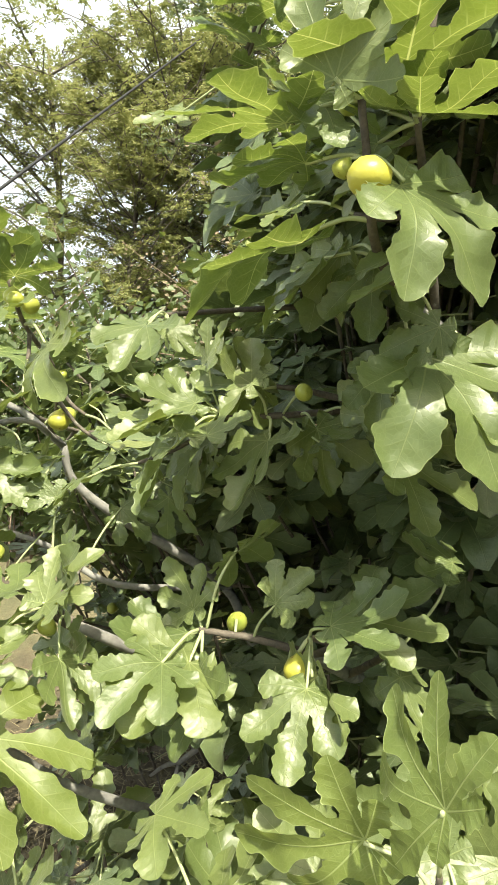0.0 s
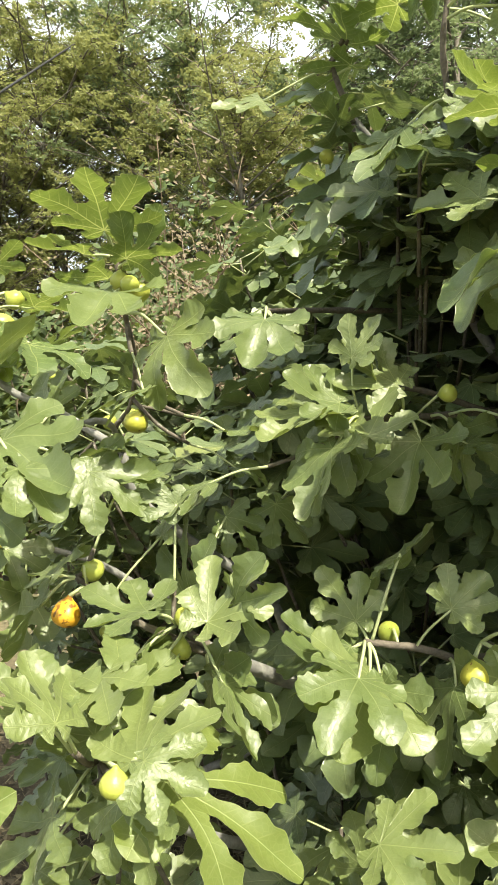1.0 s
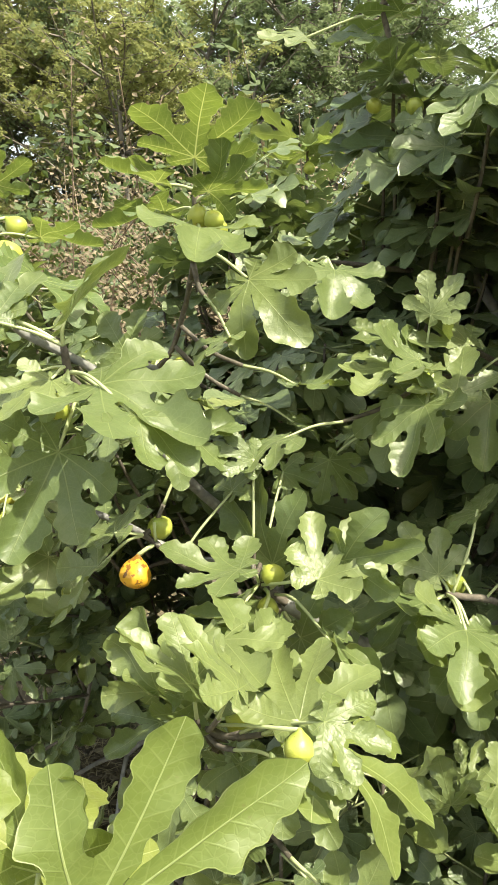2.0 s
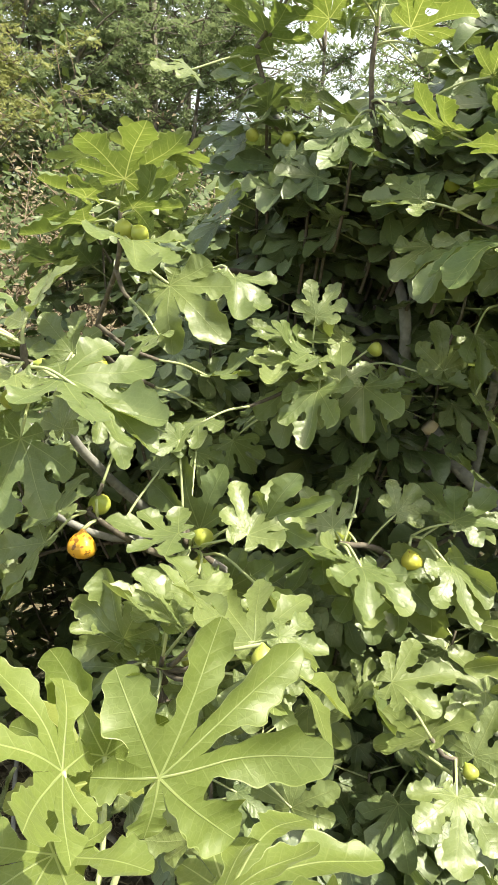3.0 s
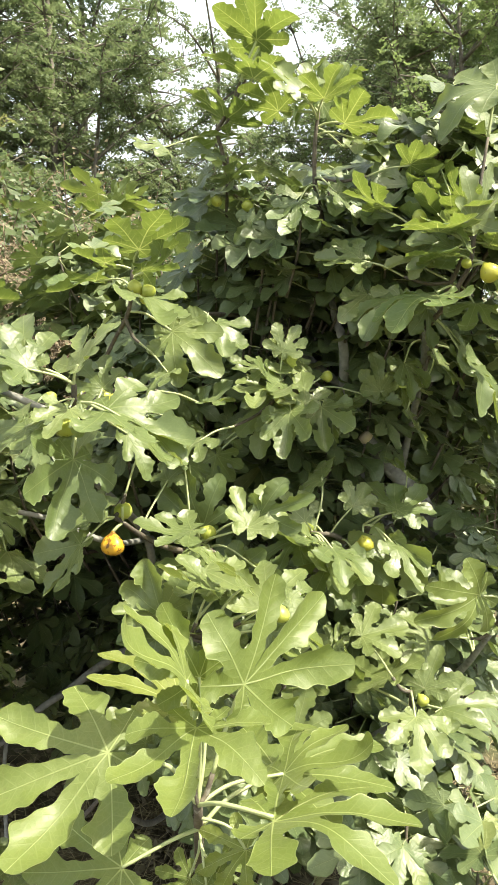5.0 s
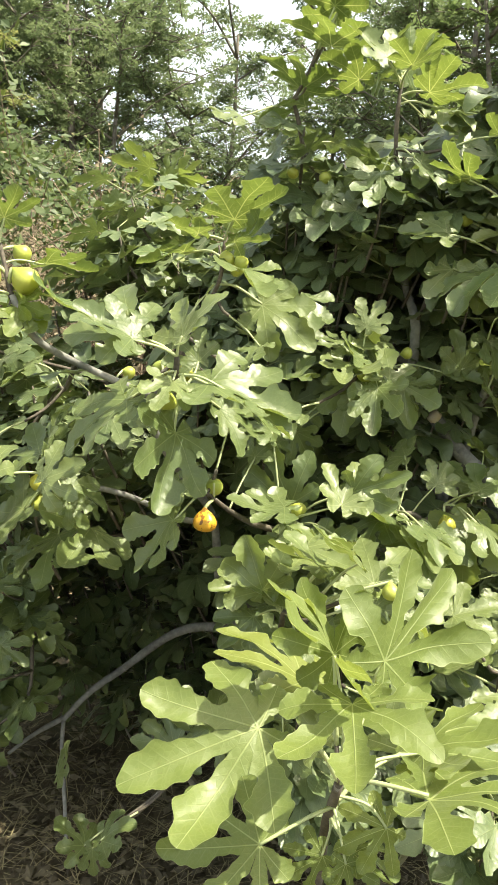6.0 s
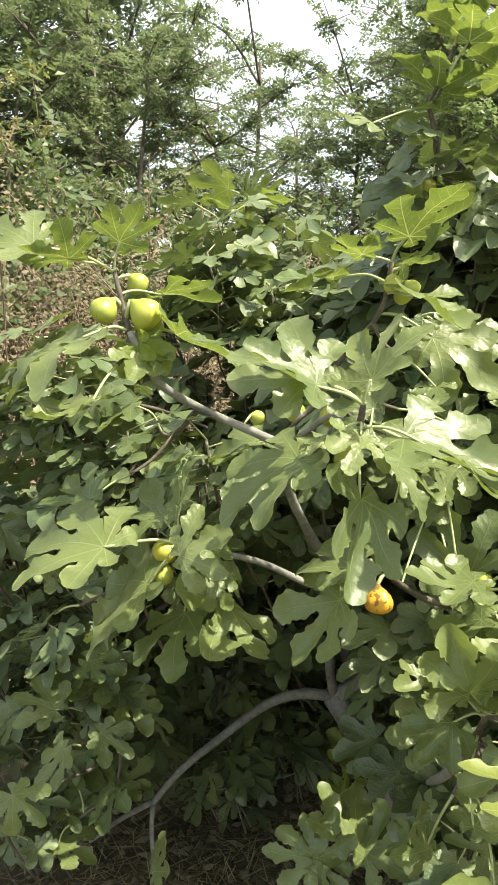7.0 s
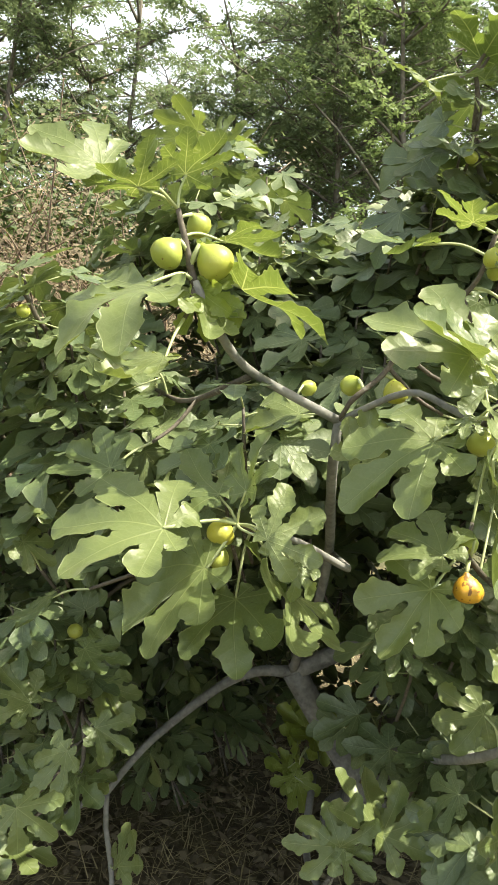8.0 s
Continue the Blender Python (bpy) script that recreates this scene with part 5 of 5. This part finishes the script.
thicket("bramble", (1.2, 5.0, 0), (3.2, 1.2, 3.1), 31, DRY_LEAF, DRY_STEM, "thicket of dry rust-brown leaves and stems", "shrub", 260, 0.034, 180)
thicket("bramble", (3.3, 4.7, 0), (2.4, 1.4, 2.4), 32, DRY_LEAF, DRY_STEM, "thicket of dry rust-brown leaves and stems", "shrub", 190, 0.034, 180)
thicket("shrub", (-1.6, 6.0, 0), (3.6, 1.4, 2.6), 33, SHRUB, DRY_STEM, "dark green leafy shrub behind the fig", "shrub", 220, 0.10, 110)
thicket("shrub", (2.4, 7.2, 0), (4.5, 1.4, 4.2), 34, SHRUB, DRY_STEM, "dark green leafy shrub behind the fig", "shrub", 240, 0.11, 110)
thicket("shrub", (5.6, 4.6, 0), (2.2, 4.0, 3.0), 35, SHRUB, DRY_STEM, "dark green leafy shrub behind the fig", "shrub", 240, 0.11, 110)

thicket("shrub", (5.4, 8.0, 0), (3.4, 1.6, 4.4), 37, SHRUB, DRY_STEM, "dark green leafy shrub behind the fig", "shrub", 200, 0.11, 110)

# ---- overhead cable ----
cable = tagged(tube("cable", [(-3.24, 0.98, -0.02), (-2.773, 5.873, 3.223), (-2.355, 10.235, 6.099), (-1.99, 14.0, 8.58)], 0.015, 0.015, plain_material("cable_sheath", (0.012, 0.012, 0.012), (0.03, 0.03, 0.03), 20.0, 0.6), None, 6, 8), "thin black overhead cable", "cable")

# ---- litter under the tree ----
LITTER_RNG = random.Random(9)
lv, lf, sv, sf = [], [], [], []
for _ in range(5200):
    x, y = LITTER_RNG.gauss(0.0, 1.0), LITTER_RNG.gauss(1.7, 0.8)
    p = Vector((x, y, ground_height(x, y) + LITTER_RNG.uniform(0.004, 0.03)))
    a, s = LITTER_RNG.uniform(0, 6.3), LITTER_RNG.uniform(0.010, 0.034)
    d, w = Vector((math.cos(a), math.sin(a), LITTER_RNG.uniform(-0.3, 0.3))), Vector((-math.sin(a), math.cos(a), LITTER_RNG.uniform(-0.5, 0.5)))
    first = len(lv)
    lv.extend((p - d * s, p - d * s * 0.2 + w * s * 0.55, p + d * s, p - d * s * 0.1 - w * s * 0.5, p + Vector((0, 0, s * 0.3))))
    lf.extend(((first, first + 1, first + 4), (first + 1, first + 2, first + 4), (first + 2, first + 3, first + 4), (first + 3, first, first + 4)))
for _ in range(9000):
    x, y = LITTER_RNG.gauss(-0.1, 1.0), LITTER_RNG.gauss(1.7, 0.8)
    p = Vector((x, y, ground_height(x, y) + LITTER_RNG.uniform(0.004, 0.03)))
    a, s = LITTER_RNG.uniform(0, 6.3), LITTER_RNG.uniform(0.03, 0.11)
    d = Vector((math.cos(a), math.sin(a), LITTER_RNG.uniform(-0.1, 0.45)))
    w = Vector((-math.sin(a), math.cos(a), 0)) * 0.0018
    first = len(sv)
    sv.extend((p - w, p + w, p + d * s + w * 0.4, p + d * s - w * 0.4))
    sf.append((first, first + 1, first + 2, first + 3))
tagged(link("leaf_litter", mesh_from("leaf_litter", lv, lf, DEAD_LEAF, None, False)), "dead brown leaves lying on the soil", "litter", kind="stuff")
tagged(link("dry_grass", mesh_from("dry_grass", sv, sf, STRAW, None, False)), "dry straw-coloured grass lying on the soil", "grass", kind="stuff")
